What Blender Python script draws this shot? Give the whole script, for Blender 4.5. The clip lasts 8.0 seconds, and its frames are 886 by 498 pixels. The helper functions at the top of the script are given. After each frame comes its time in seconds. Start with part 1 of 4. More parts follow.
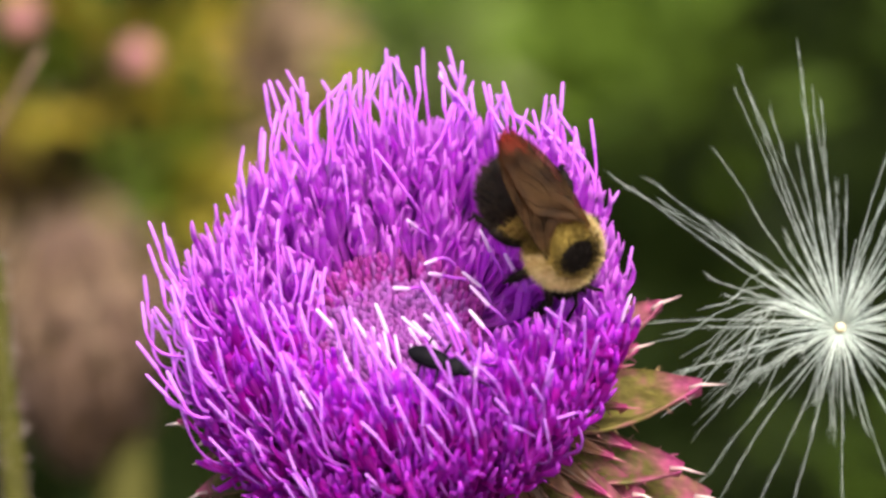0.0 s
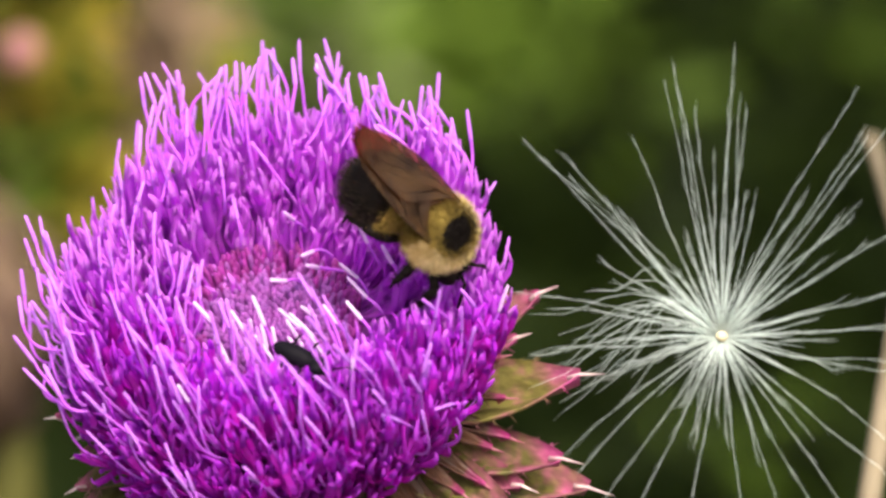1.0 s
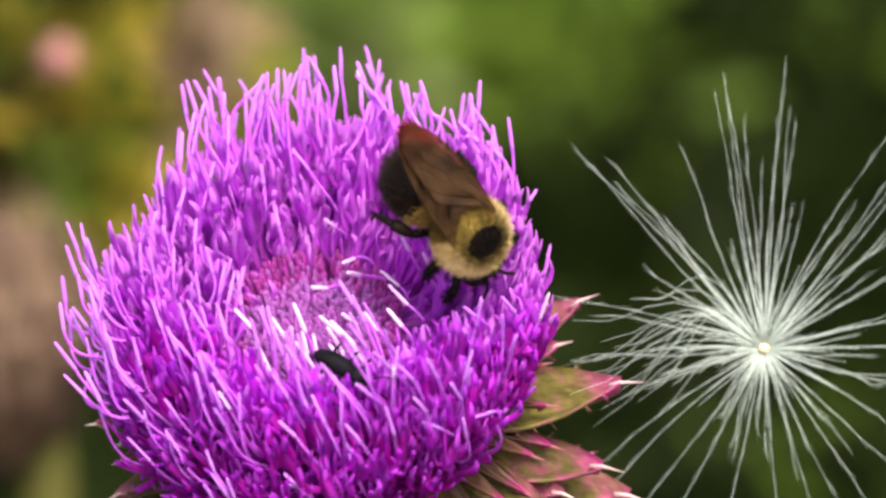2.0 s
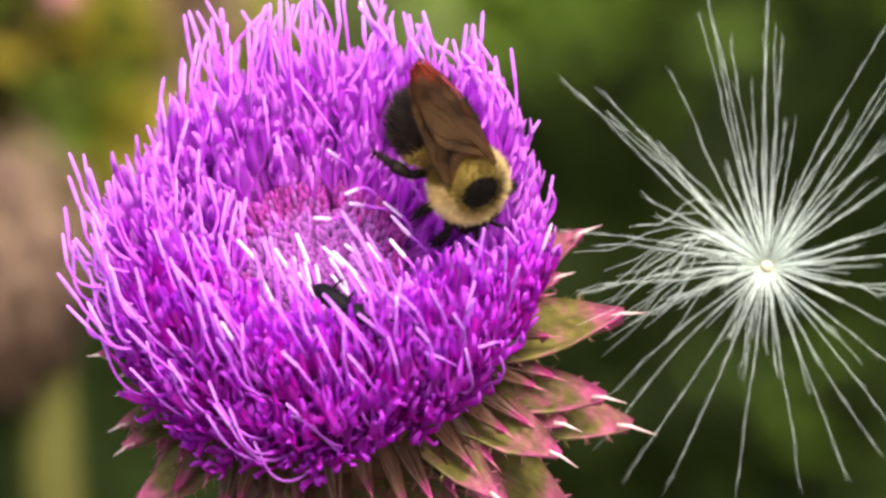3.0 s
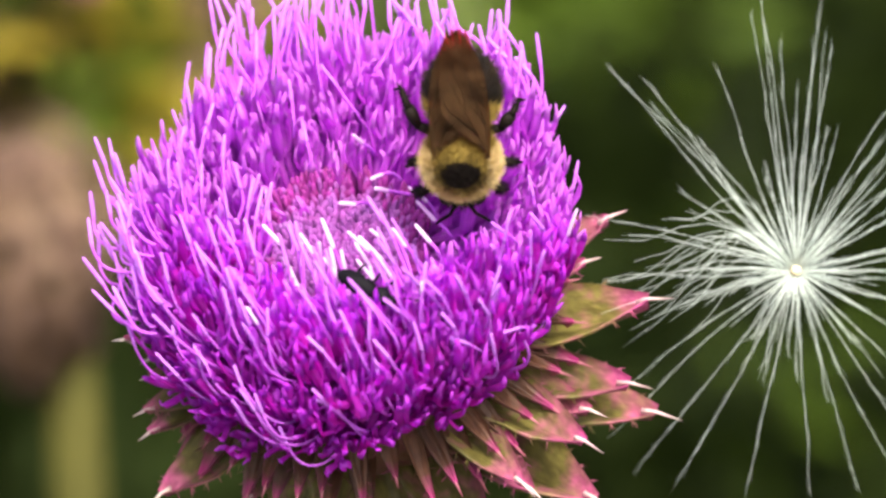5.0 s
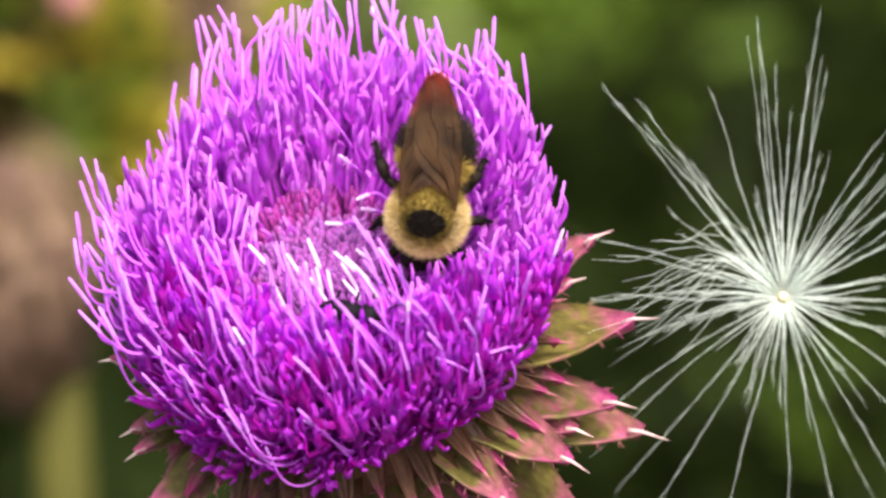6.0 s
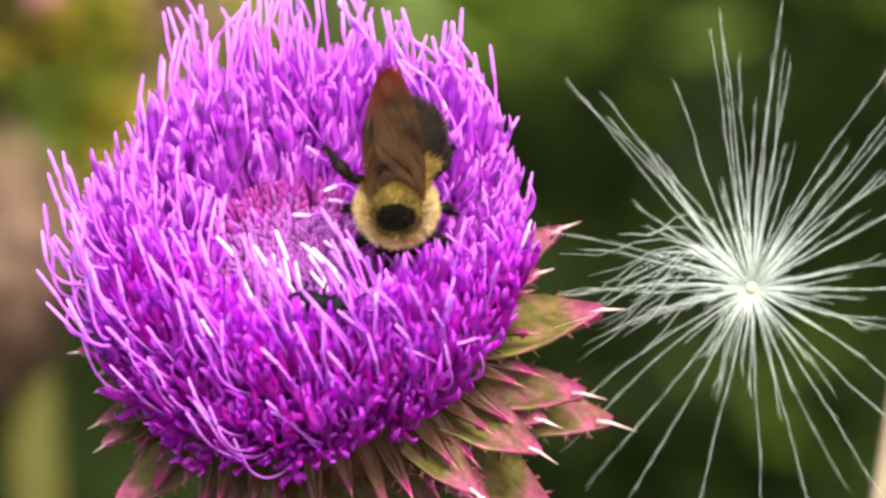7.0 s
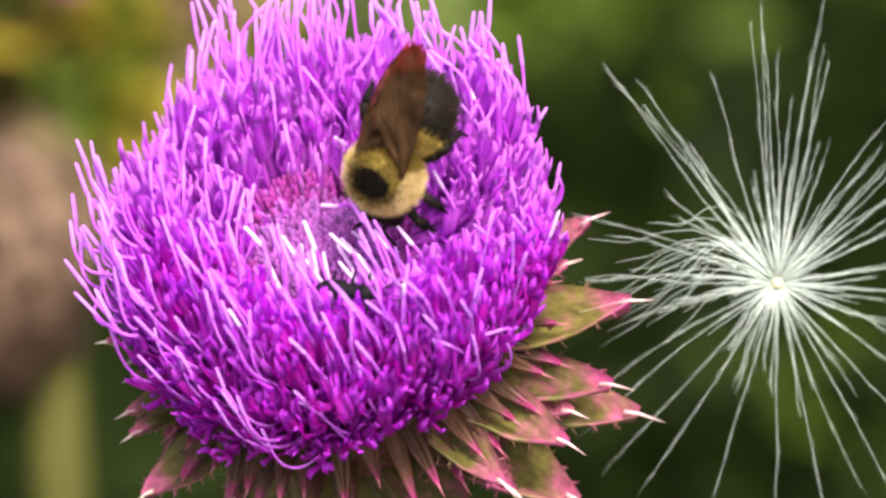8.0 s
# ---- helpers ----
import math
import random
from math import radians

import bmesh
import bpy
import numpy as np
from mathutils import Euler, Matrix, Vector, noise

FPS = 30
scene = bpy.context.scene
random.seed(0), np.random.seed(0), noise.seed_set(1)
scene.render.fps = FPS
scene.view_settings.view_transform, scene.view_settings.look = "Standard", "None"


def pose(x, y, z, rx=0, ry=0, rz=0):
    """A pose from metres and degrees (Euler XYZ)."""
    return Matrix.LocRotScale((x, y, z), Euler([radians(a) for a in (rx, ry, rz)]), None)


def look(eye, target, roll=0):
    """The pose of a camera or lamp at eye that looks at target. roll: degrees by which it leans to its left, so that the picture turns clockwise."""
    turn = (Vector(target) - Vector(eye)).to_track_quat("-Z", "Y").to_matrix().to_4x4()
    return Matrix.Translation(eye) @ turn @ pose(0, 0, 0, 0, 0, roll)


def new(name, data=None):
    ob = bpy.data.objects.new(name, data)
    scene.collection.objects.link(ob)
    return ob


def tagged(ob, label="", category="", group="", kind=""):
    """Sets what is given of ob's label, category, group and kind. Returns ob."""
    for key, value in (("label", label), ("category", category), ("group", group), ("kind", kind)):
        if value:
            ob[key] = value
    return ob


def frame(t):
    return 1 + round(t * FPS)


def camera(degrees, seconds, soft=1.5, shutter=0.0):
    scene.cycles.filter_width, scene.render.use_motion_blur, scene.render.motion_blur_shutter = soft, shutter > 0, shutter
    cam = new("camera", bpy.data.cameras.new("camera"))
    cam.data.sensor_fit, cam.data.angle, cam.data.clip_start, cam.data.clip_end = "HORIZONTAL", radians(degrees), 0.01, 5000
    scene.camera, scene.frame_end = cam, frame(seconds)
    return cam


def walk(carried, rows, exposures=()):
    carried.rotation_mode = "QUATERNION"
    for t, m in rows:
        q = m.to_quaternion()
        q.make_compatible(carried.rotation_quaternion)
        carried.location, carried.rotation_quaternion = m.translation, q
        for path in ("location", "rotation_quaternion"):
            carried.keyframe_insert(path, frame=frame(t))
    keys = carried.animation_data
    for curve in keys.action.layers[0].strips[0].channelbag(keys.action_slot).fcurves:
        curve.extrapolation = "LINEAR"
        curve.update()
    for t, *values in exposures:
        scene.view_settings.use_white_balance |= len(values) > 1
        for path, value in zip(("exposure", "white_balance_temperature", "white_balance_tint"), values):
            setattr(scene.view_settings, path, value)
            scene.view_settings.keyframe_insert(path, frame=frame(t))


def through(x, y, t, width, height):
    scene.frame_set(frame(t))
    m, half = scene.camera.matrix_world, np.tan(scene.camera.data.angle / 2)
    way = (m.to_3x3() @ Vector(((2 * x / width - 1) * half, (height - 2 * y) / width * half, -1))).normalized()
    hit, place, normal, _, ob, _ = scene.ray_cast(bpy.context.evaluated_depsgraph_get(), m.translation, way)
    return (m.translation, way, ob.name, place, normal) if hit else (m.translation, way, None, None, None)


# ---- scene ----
MM = 0.001
LENS, DIST, DOWN = 10.0, 0.4073, 20.0      # field of view, metres from eye to flower, degrees the camera looks down
AIM = Vector((0, 0, 1.0))                  # the middle of the subject
RIGHT = Vector((1, 0, 0))
UP = Vector((0, math.sin(radians(DOWN)), math.cos(radians(DOWN))))
AWAY = Vector((0, math.cos(radians(DOWN)), -math.sin(radians(DOWN))))
PER = 22.0                                 # parts of the sway table to a millimetre
FOCAL = PER * DIST / MM


def at(a, b, k=0.0):
    """World place of a point a mm to the right, b mm up and k mm beyond the middle of the subject, as the eye sees it."""
    s = 1 + k * MM / DIST
    return AIM + RIGHT * (a * MM * s) + UP * (b * MM * s) + AWAY * (k * MM)


# the hand-held sway: seconds, and how far the subject slides to the right and down
SWAY = [(0.0, 105.6, 153.1), (0.3, 92, 146), (0.5, -24.5, 127.1), (0.8, -84, 131), (1.0, -122.5, 137.8), (1.2, -124, 141), (1.5, -85.8, 163.9), (1.7, -66, 165),
        (2.8, -23, 46), (3.0, -41.4, 29.1), (3.2, -88, 31), (3.5, -111.8, 27.6), (3.8, -126, 22), (4.0, -113.4, 19.9), (4.2, -81, 5), (4.5, 0, 0), (4.7, 14, -3.1),
        (5.8, -32, 36), (6.0, -19.9, 38.3), (6.2, -10, 36), (6.5, 6.1, 30.7), (6.8, -34, 24), (7.0, -79.7, 23.0), (7.2, -73, 18), (7.5, -50.6, 12.3), (7.7, -25, 6), (7.9, -33, 7), (8.0, -27.6, 6.2)]
TURNED = 0.86                              # share of the sway that is turning, the rest is shifting


def eye_pose(dx, dy):
    shift = (1 - TURNED) / PER * MM
    eye = AIM - AWAY * DIST - RIGHT * (dx * shift) + UP * (dy * shift)
    turn = math.degrees(TURNED / FOCAL)
    return pose(*eye, 90 - DOWN + dy * turn, 0, dx * turn)


cam = camera(LENS, 8.0, soft=2.7)
cam.data.dof.use_dof = True
cam.data.dof.focus_distance = DIST - 0.007
cam.data.dof.aperture_fstop = 28.0
cam.data.dof.aperture_blades = 0
walk(cam, [(t, eye_pose(dx, dy)) for t, dx, dy in SWAY], exposures=[(0, 1.24), (1, 1.24), (1.7, 1.25), (3, 1.48), (3.8, 1.56), (4.5, 1.59), (6, 1.52), (7, 1.57), (8, 1.60)])

# ---- light ----
SUN_UP, SUN_ROUND = 56.0, 165.0            # elevation, and degrees clockwise from straight ahead
world = bpy.data.worlds.new("sky")
scene.world = world
world.use_nodes = True
wn = world.node_tree.nodes
sky = wn.new("ShaderNodeTexSky")
sky.sky_type, sky.sun_disc = "NISHITA", False
sky.sun_elevation, sky.sun_rotation = radians(SUN_UP), radians(SUN_ROUND)
world.node_tree.links.new(sky.outputs[0], wn["Background"].inputs[0])
sky.air_density, sky.dust_density, sky.ozone_density = 1.0, 6.0, 0.3
wn["Background"].inputs[1].default_value = 0.13
sun = new("sun", bpy.data.lights.new("sun", "SUN"))
sun.data.energy, sun.data.angle, sun.data.color = 2.35, radians(18), (1.0, 0.93, 0.84)
sun.matrix_world = look((math.sin(radians(SUN_ROUND)) * 5, math.cos(radians(SUN_ROUND)) * 5, 1 + 5 * math.tan(radians(SUN_UP))), AIM)


# ---- materials ----
def material(name, base, rough=0.5, dark=None, scale=400.0, fine=2500.0, through=0.0, bump=0.15, coat=0.0, metal=0.0, alpha=1.0, tint=None, spread=0.0, gloss=0.5):
    """A surface with two scales of variation, optional light through it, and a random shift from piece to piece."""
    m = bpy.data.materials.new(name)
    m.use_nodes = True
    t, n, l = m.node_tree, m.node_tree.nodes, m.node_tree.links
    b = n["Principled BSDF"]
    co = n.new("ShaderNodeTexCoord")
    big, small = n.new("ShaderNodeTexNoise"), n.new("ShaderNodeTexNoise")
    for tex, s in ((big, scale), (small, fine)):
        tex.inputs["Scale"].default_value = s
        tex.inputs["Detail"].default_value = 3
        l.new(co.outputs["Object"], tex.inputs["Vector"])
    ramp = n.new("ShaderNodeValToRGB")
    dark = dark or tuple(c * 0.55 for c in base)
    ramp.color_ramp.elements[0].position, ramp.color_ramp.elements[1].position = 0.35, 0.65
    ramp.color_ramp.elements[0].color, ramp.color_ramp.elements[1].color = (*dark, 1), (*base, 1)
    add = n.new("ShaderNodeMath")
    add.operation = "MULTIPLY_ADD"
    add.inputs[1].default_value, add.inputs[2].default_value = 0.4, -0.2
    l.new(small.outputs[0], add.inputs[0])
    mixed = n.new("ShaderNodeMath")
    l.new(big.outputs[0], mixed.inputs[0])
    l.new(add.outputs[0], mixed.inputs[1])
    l.new(mixed.outputs[0], ramp.inputs[0])
    colour = ramp.outputs[0]
    if spread:
        info, hsv = n.new("ShaderNodeObjectInfo"), n.new("ShaderNodeHueSaturation")
        rng = n.new("ShaderNodeMapRange")
        rng.inputs[3].default_value, rng.inputs[4].default_value = 1 - spread, 1 + spread
        l.new(info.outputs["Random"], rng.inputs[0])
        l.new(rng.outputs[0], hsv.inputs["Value"])
        l.new(colour, hsv.inputs["Color"])
        colour = hsv.outputs[0]
    l.new(colour, b.inputs["Base Color"])
    b.inputs["Roughness"].default_value, b.inputs["Metallic"].default_value = rough, metal
    b.inputs["Coat Weight"].default_value, b.inputs["Specular IOR Level"].default_value = coat, gloss
    if bump:
        bm_ = n.new("ShaderNodeBump")
        bm_.inputs["Strength"].default_value, bm_.inputs["Distance"].default_value = bump, 0.0002
        l.new(small.outputs[0], bm_.inputs["Height"])
        l.new(bm_.outputs[0], b.inputs["Normal"])
    out, last = n["Material Output"], b.outputs[0]
    if through:
        tr, mix = n.new("ShaderNodeBsdfTranslucent"), n.new("ShaderNodeMixShader")
        mix.inputs[0].default_value = through
        if tint:
            tr.inputs[0].default_value = (*tint, 1)
        else:
            l.new(colour, tr.inputs[0])
        l.new(last, mix.inputs[1])
        l.new(tr.outputs[0], mix.inputs[2])
        last = mix.outputs[0]
    if alpha < 1:
        clear, mix = n.new("ShaderNodeBsdfTransparent"), n.new("ShaderNodeMixShader")
        clear.inputs[0].default_value = (*(tint or (1, 1, 1)), 1)
        mix.inputs[0].default_value = alpha
        l.new(clear.outputs[0], mix.inputs[1])
        l.new(last, mix.inputs[2])
        last = mix.outputs[0]
    l.new(last, out.inputs[0])
    return m


# paler petals: young inner florets, and the brighter light at the rear as colour
YOUNG_LIT = material("young_lit_petal", (0.86, 0.245, 0.95), 0.7, (0.80, 0.14, 0.90), 300, 3000, through=0.8, spread=0.12, gloss=0.12)
YOUNG_LIT_TIP = material("young_lit_petal_tip", (0.89, 0.37, 0.96), 0.7, (0.86, 0.28, 0.94), 300, 3000, through=0.7, spread=0.12, gloss=0.12)
PETAL = material("petal", (0.75, 0.085, 0.83), 0.7, (0.70, 0.028, 0.63), 300, 3000, through=0.8, spread=0.15, gloss=0.12)
PETAL_TIP = material("petal_tip", (0.72, 0.13, 0.86), 0.7, (0.68, 0.07, 0.80), 300, 3000, through=0.7, spread=0.15, gloss=0.12)
STYLE = material("style", (0.67, 0.185, 0.83), 0.6, (0.60, 0.12, 0.76), 500, 4000, through=0.4, spread=0.15, gloss=0.2)
TIP_STYLE = material("young_stigma", (0.70, 0.28, 0.88), 0.6, (0.64, 0.20, 0.82), 500, 4000, through=0.4, gloss=0.2)
STIGMA = material("stigma", (0.90, 0.68, 0.93), 0.6, (0.87, 0.58, 0.91), 500, 4000, through=0.4, gloss=0.2)
BUD = material("bud", (0.38, 0.115, 0.48), 0.65, (0.32, 0.055, 0.33), 700, 3000, through=0.3, spread=0.2)
DEEP = material("rim_bud", (0.37, 0.035, 0.36), 0.65, (0.27, 0.016, 0.21), 700, 3000, through=0.3, spread=0.2)
CUP = material("cup", (0.12, 0.06, 0.03), 0.6, (0.16, 0.035, 0.06), 200, 2000)


def bract_material(name, low, high):
    """Olive below, flushing to magenta towards the tip and the margins."""
    m = material(name, low, 0.5, tuple(c * .6 for c in low), 260, 1500, through=0.2, spread=0.25, gloss=0.3, bump=0.6)
    n, l = m.node_tree.nodes, m.node_tree.links
    co, cut, big = n.new("ShaderNodeTexCoord"), n.new("ShaderNodeSeparateXYZ"), n.new("ShaderNodeTexNoise")
    big.inputs["Scale"].default_value = 420
    l.new(co.outputs["Generated"], cut.inputs[0])
    l.new(co.outputs["Object"], big.inputs["Vector"])

    def calc(op, a, b, c=None):
        k = n.new("ShaderNodeMath")
        k.operation = op
        for i, v in enumerate((a, b, c)):
            if isinstance(v, (int, float)):
                k.inputs[i].default_value = v
            elif v is not None:
                l.new(v, k.inputs[i])
        return k.outputs[0]
    rim = calc("ABSOLUTE", calc("MULTIPLY_ADD", cut.outputs[0], 2.0, -1.0), 0)
    flush = calc("ADD", calc("POWER", cut.outputs[2], 4.6), calc("MULTIPLY", calc("POWER", rim, 4.0), .7))
    flush = calc("ADD", flush, calc("MULTIPLY_ADD", big.outputs[0], 2.0, -1.16))
    mix = n.new("ShaderNodeMix")
    mix.data_type, mix.clamp_factor = "RGBA", True
    b = n["Principled BSDF"]
    # fine veins that run lengthwise
    way, vein, tone = n.new("ShaderNodeMapping"), n.new("ShaderNodeTexNoise"), n.new("ShaderNodeHueSaturation")
    way.inputs["Scale"].default_value = (1, 1, .1)
    vein.inputs["Scale"].default_value, vein.inputs["Detail"].default_value = 2200, 2
    l.new(co.outputs["Object"], way.inputs[0])
    l.new(way.outputs[0], vein.inputs["Vector"])
    l.new(calc("MULTIPLY_ADD", vein.outputs[0], 1.3, .35), tone.inputs["Value"])
    l.new(flush, mix.inputs["Factor"])
    l.new(b.inputs["Base Color"].links[0].from_socket, mix.inputs[6])
    mix.inputs[7].default_value = (*high, 1)
    l.new(mix.outputs[2], tone.inputs["Color"])
    l.new(tone.outputs[0], b.inputs["Base Color"])
    for k in n:
        if k.type == "BSDF_TRANSLUCENT":
            l.new(tone.outputs[0], k.inputs[0])
        elif k.type == "BUMP":
            l.new(vein.outputs[0], k.inputs["Height"])
    return m


BRACT = bract_material("bract", (0.155, 0.132, 0.034), (0.50, 0.075, 0.25))
INNER = bract_material("inner_bract", (0.12, 0.050, 0.026), (0.34, 0.030, 0.16))
FLOOR = material("flower_floor", (0.42, 0.05, 0.40), 0.7, (0.28, 0.03, 0.26), 300, 2000, gloss=0.2)
SPINE = material("spine", (0.72, 0.60, 0.54), 0.4, (0.62, 0.40, 0.42), 500, 2000, through=0.2)
FLUSHED = material("flushed_spine", (0.38, 0.12, 0.16), 0.5, (0.30, 0.07, 0.11), 500, 2000, through=0.2)
STEM = material("stem", (0.066, 0.062, 0.011), 0.7, (0.042, 0.041, 0.007), 60, 600, gloss=0.12)
HAIR = material("pappus_hair", (0.78, 0.85, 0.80), 0.4, (0.70, 0.77, 0.72), 300, 3000, through=0.5)
HUB = material("hub", (0.80, 0.72, 0.48), 0.6, (0.6, 0.5, 0.3), 900, 4000, through=0.2)
CHITIN = material("black_chitin", (0.014, 0.010, 0.008), 0.55, (0.007, 0.005, 0.005), 700, 4000, gloss=0.05)
WING = material("wing", (0.088, 0.052, 0.024), 0.30, (0.022, 0.013, 0.007), 500, 1800, alpha=0.42, tint=(0.76, 0.50, 0.34), gloss=0.3)
# the membrane is clearer towards the tip
wt = WING.node_tree
where, cut_x, clear_by = wt.nodes.new("ShaderNodeTexCoord"), wt.nodes.new("ShaderNodeSeparateXYZ"), wt.nodes.new("ShaderNodeMapRange")
wt.links.new(where.outputs["Object"], cut_x.inputs[0])
wt.links.new(cut_x.outputs[0], clear_by.inputs[0])
clear_by.inputs[1].default_value, clear_by.inputs[2].default_value = -11.0 * MM, -6.0 * MM
clear_by.inputs[3].default_value, clear_by.inputs[4].default_value = 0.10, 0.42
wt.links.new(clear_by.outputs[0], next(k.to_node for k in wt.links if k.from_node.bl_idname == "ShaderNodeBsdfTransparent").inputs[0])
VEIN = material("vein", (0.012, 0.007, 0.005), 0.7, None, 900, 3000, gloss=0.05)
GOLD = material("gold_fur", (0.22, 0.155, 0.034), 0.85, (0.14, 0.095, 0.02), 600, 3000, bump=0.4, gloss=0.15)
PALE = material("pale_fur", (0.70, 0.55, 0.30), 0.85, (0.48, 0.344, 0.144), 600, 3000, bump=0.4, gloss=0.15)
SHELL = material("abdomen_shell", (0.011, 0.008, 0.006), 0.5, (0.006, 0.005, 0.004), 700, 4000, gloss=0.07)
MIDDLE = material("straw_fur", (0.33, 0.23, 0.06), 0.85, (0.24, 0.16, 0.04), 600, 3000, bump=0.4, gloss=0.15)
BLACK = material("black_fur", (0.012, 0.008, 0.006), 0.8, (0.006, 0.004, 0.003), 600, 3000, bump=0.4, gloss=0.12)
BROWN = material("brown_black_fur", (0.030, 0.019, 0.011), 0.8, (0.012, 0.008, 0.006), 600, 3000, bump=0.4, gloss=0.15)
BEETLE = material("beetle_shell", (0.008, 0.007, 0.010), 0.5, (0.004, 0.0035, 0.005), 900, 5000, bump=0.4, gloss=0.04)
SEEDY = material("seed_head_fluff", (0.120, 0.074, 0.053), 0.8, (0.068, 0.040, 0.026), 60, 400, gloss=0.2)
TAN = material("dry_tuft", (0.40, 0.29, 0.18), 0.8, (0.26, 0.17, 0.10), 60, 400, through=0.2, gloss=0.15)
UMBER = material("dry_leaf", (0.15, 0.085, 0.03), 0.8, (0.08, 0.045, 0.015), 60, 400, through=0.2, gloss=0.15)
OLIVE = material("olive_leaf", (0.40, 0.33, 0.035), 0.6, (0.26, 0.20, 0.02), 60, 500, through=0.3, gloss=0.2)
SAGE = material("sage_leaf", (0.18, 0.215, 0.08), 0.6, (0.11, 0.14, 0.045), 12, 90, through=0.3, gloss=0.15)
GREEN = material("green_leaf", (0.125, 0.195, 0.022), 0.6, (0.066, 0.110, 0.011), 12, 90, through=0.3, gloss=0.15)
# undergrowth leaves whose deep shade is put into the base colour
LEAF_SHADE = material("leaf_with_shade", (0.0165, 0.0275, 0.0035), 0.7, (0.0064, 0.0108, 0.0012), 12, 90, through=0.2, gloss=0.1)
PINK = material("pink_bud", (0.272, 0.112, 0.096), 0.6, (0.176, 0.072, 0.064), 100, 600)
STRAW = material("straw_stem", (0.24, 0.192, 0.12), 0.7, (0.152, 0.12, 0.072), 60, 600)
SOIL = material("meadow_ground", (0.02, 0.026, 0.006), 0.9, (0.012, 0.014, 0.004), 3, 30)


# ---- building helpers ----
class Geo:
    """Vertices and faces of one mesh."""

    def __init__(self):
        self.v, self.f, self.m = [], [], []

    def add(self, verts, faces, mat=0):
        n = len(self.v)
        self.v += [tuple(p) for p in verts]
        self.f += [tuple(i + n for i in f) for f in faces]
        self.m += [mat] * len(faces)

    def tube(self, pts, radii, n=5, mat=0, cap=True, flat=1.0, side=None):
        """A tapered tube along pts; flat < 1 squeezes it."""
        pts = [Vector(p) for p in pts]
        verts = []
        ref = Vector(side) if side else None
        for i, p in enumerate(pts):
            d = (pts[min(i + 1, len(pts) - 1)] - pts[max(i - 1, 0)]).normalized()
            r0 = ref or (Vector((0, 0, 1)) if abs(d.z) < 0.9 else Vector((1, 0, 0)))
            x = d.cross(r0).normalized()
            y = d.cross(x)
            ref = ref or -y
            for j in range(n):
                w = 2 * math.pi * j / n
                verts.append(p + radii[i] * (math.cos(w) * x + math.sin(w) * flat * y))
        faces = [(i * n + j, i * n + (j + 1) % n, (i + 1) * n + (j + 1) % n, (i + 1) * n + j) for i in range(len(pts) - 1) for j in range(n)]
        if cap:
            faces += [tuple(range(n - 1, -1, -1)), tuple(range((len(pts) - 1) * n, len(pts) * n))]
        self.add(verts, faces, mat)

    def ball(self, c, r, seg=16, rings=10, mat=0, warp=None):
        """An ellipsoid, with warp(unit vector) scaling it."""
        verts, faces = [], []
        for i in range(rings + 1):
            th = math.pi * i / rings
            for j in range(seg):
                ph = 2 * math.pi * j / seg
                d = Vector((math.cos(th), math.sin(th) * math.cos(ph), math.sin(th) * math.sin(ph)))
                s = warp(d) if warp else 1
                verts.append((c[0] + r[0] * d.x * s, c[1] + r[1] * d.y * s, c[2] + r[2] * d.z * s))
        for i in range(rings):
            for j in range(seg):
                faces.append((i * seg + j, (i + 1) * seg + j, (i + 1) * seg + (j + 1) % seg, i * seg + (j + 1) % seg))
        self.add(verts, faces, mat)

    def mesh(self, name, mats, smooth=True):
        me = bpy.data.meshes.new(name)
        me.from_pydata(self.v, [], self.f)
        for m in mats:
            me.materials.append(m)
        me.polygons.foreach_set("material_index", self.m)
        me.polygons.foreach_set("use_smooth", [smooth] * len(self.f))
        me.update()
        return me


def part(name, geo, mats, parent=None, label="", m=None):
    """Links a Geo (or a ready mesh) as one object, under a parent where given."""
    me = geo.mesh(name, mats if isinstance(mats, (list, tuple)) else [mats]) if isinstance(geo, Geo) else geo
    ob = new(name, me)
    if parent:
        ob.parent = parent
    if m:
        ob.matrix_basis = m
    return tagged(ob, label)


def frame_of(origin, z, x):
    """A matrix at origin with z along z and x as near x as may be."""
    z = z.normalized()
    y = z.cross(x).normalized()
    x = y.cross(z)
    return Matrix.Translation(origin) @ Matrix((x, y, z)).transposed().to_4x4()


R = random.Random(7)

# ---- ground ----
ground = Geo()
N = 40
size = [(-1) ** (i < N / 2) * 60 * abs(2 * i / N - 1) ** 2 for i in range(N + 1)]
ground.add([(x, y, 0.03 * noise.noise(Vector((x, y, 0)) * 0.7)) for y in size for x in size],
           [(j * (N + 1) + i, j * (N + 1) + i + 1, (j + 1) * (N + 1) + i + 1, (j + 1) * (N + 1) + i) for j in range(N) for i in range(N)])
tagged(part("ground", ground, SOIL), "meadow ground of low green weeds", "ground", kind="structure")


def meadow():
    """Grass blades over the ground round the plants."""
    r = random.Random(31)
    g = Geo()
    for _ in range(9000):
        x, y = r.gauss(0, 1.6), r.gauss(1.6, 1.8)
        if abs(x) < .25 and y < .1:
            continue
        h, w, a = r.uniform(.06, .22), r.uniform(.002, .004), r.uniform(0, 6.28)
        s, t = Vector((math.cos(a), math.sin(a), 0)) * w, Vector((r.gauss(0, .3), r.gauss(0, .3), 1)) * h
        p = Vector((x, y, -.02))
        g.add([p - s, p + s, p + t * .6 + s * .7, p + t + Vector((t.x, t.y, 0)) * .5, p + t * .6 - s * .7], [(0, 1, 2, 3, 4)])
    tagged(part("grass", g, GREEN), "green meadow grass on the ground", "grass", kind="stuff")


meadow()


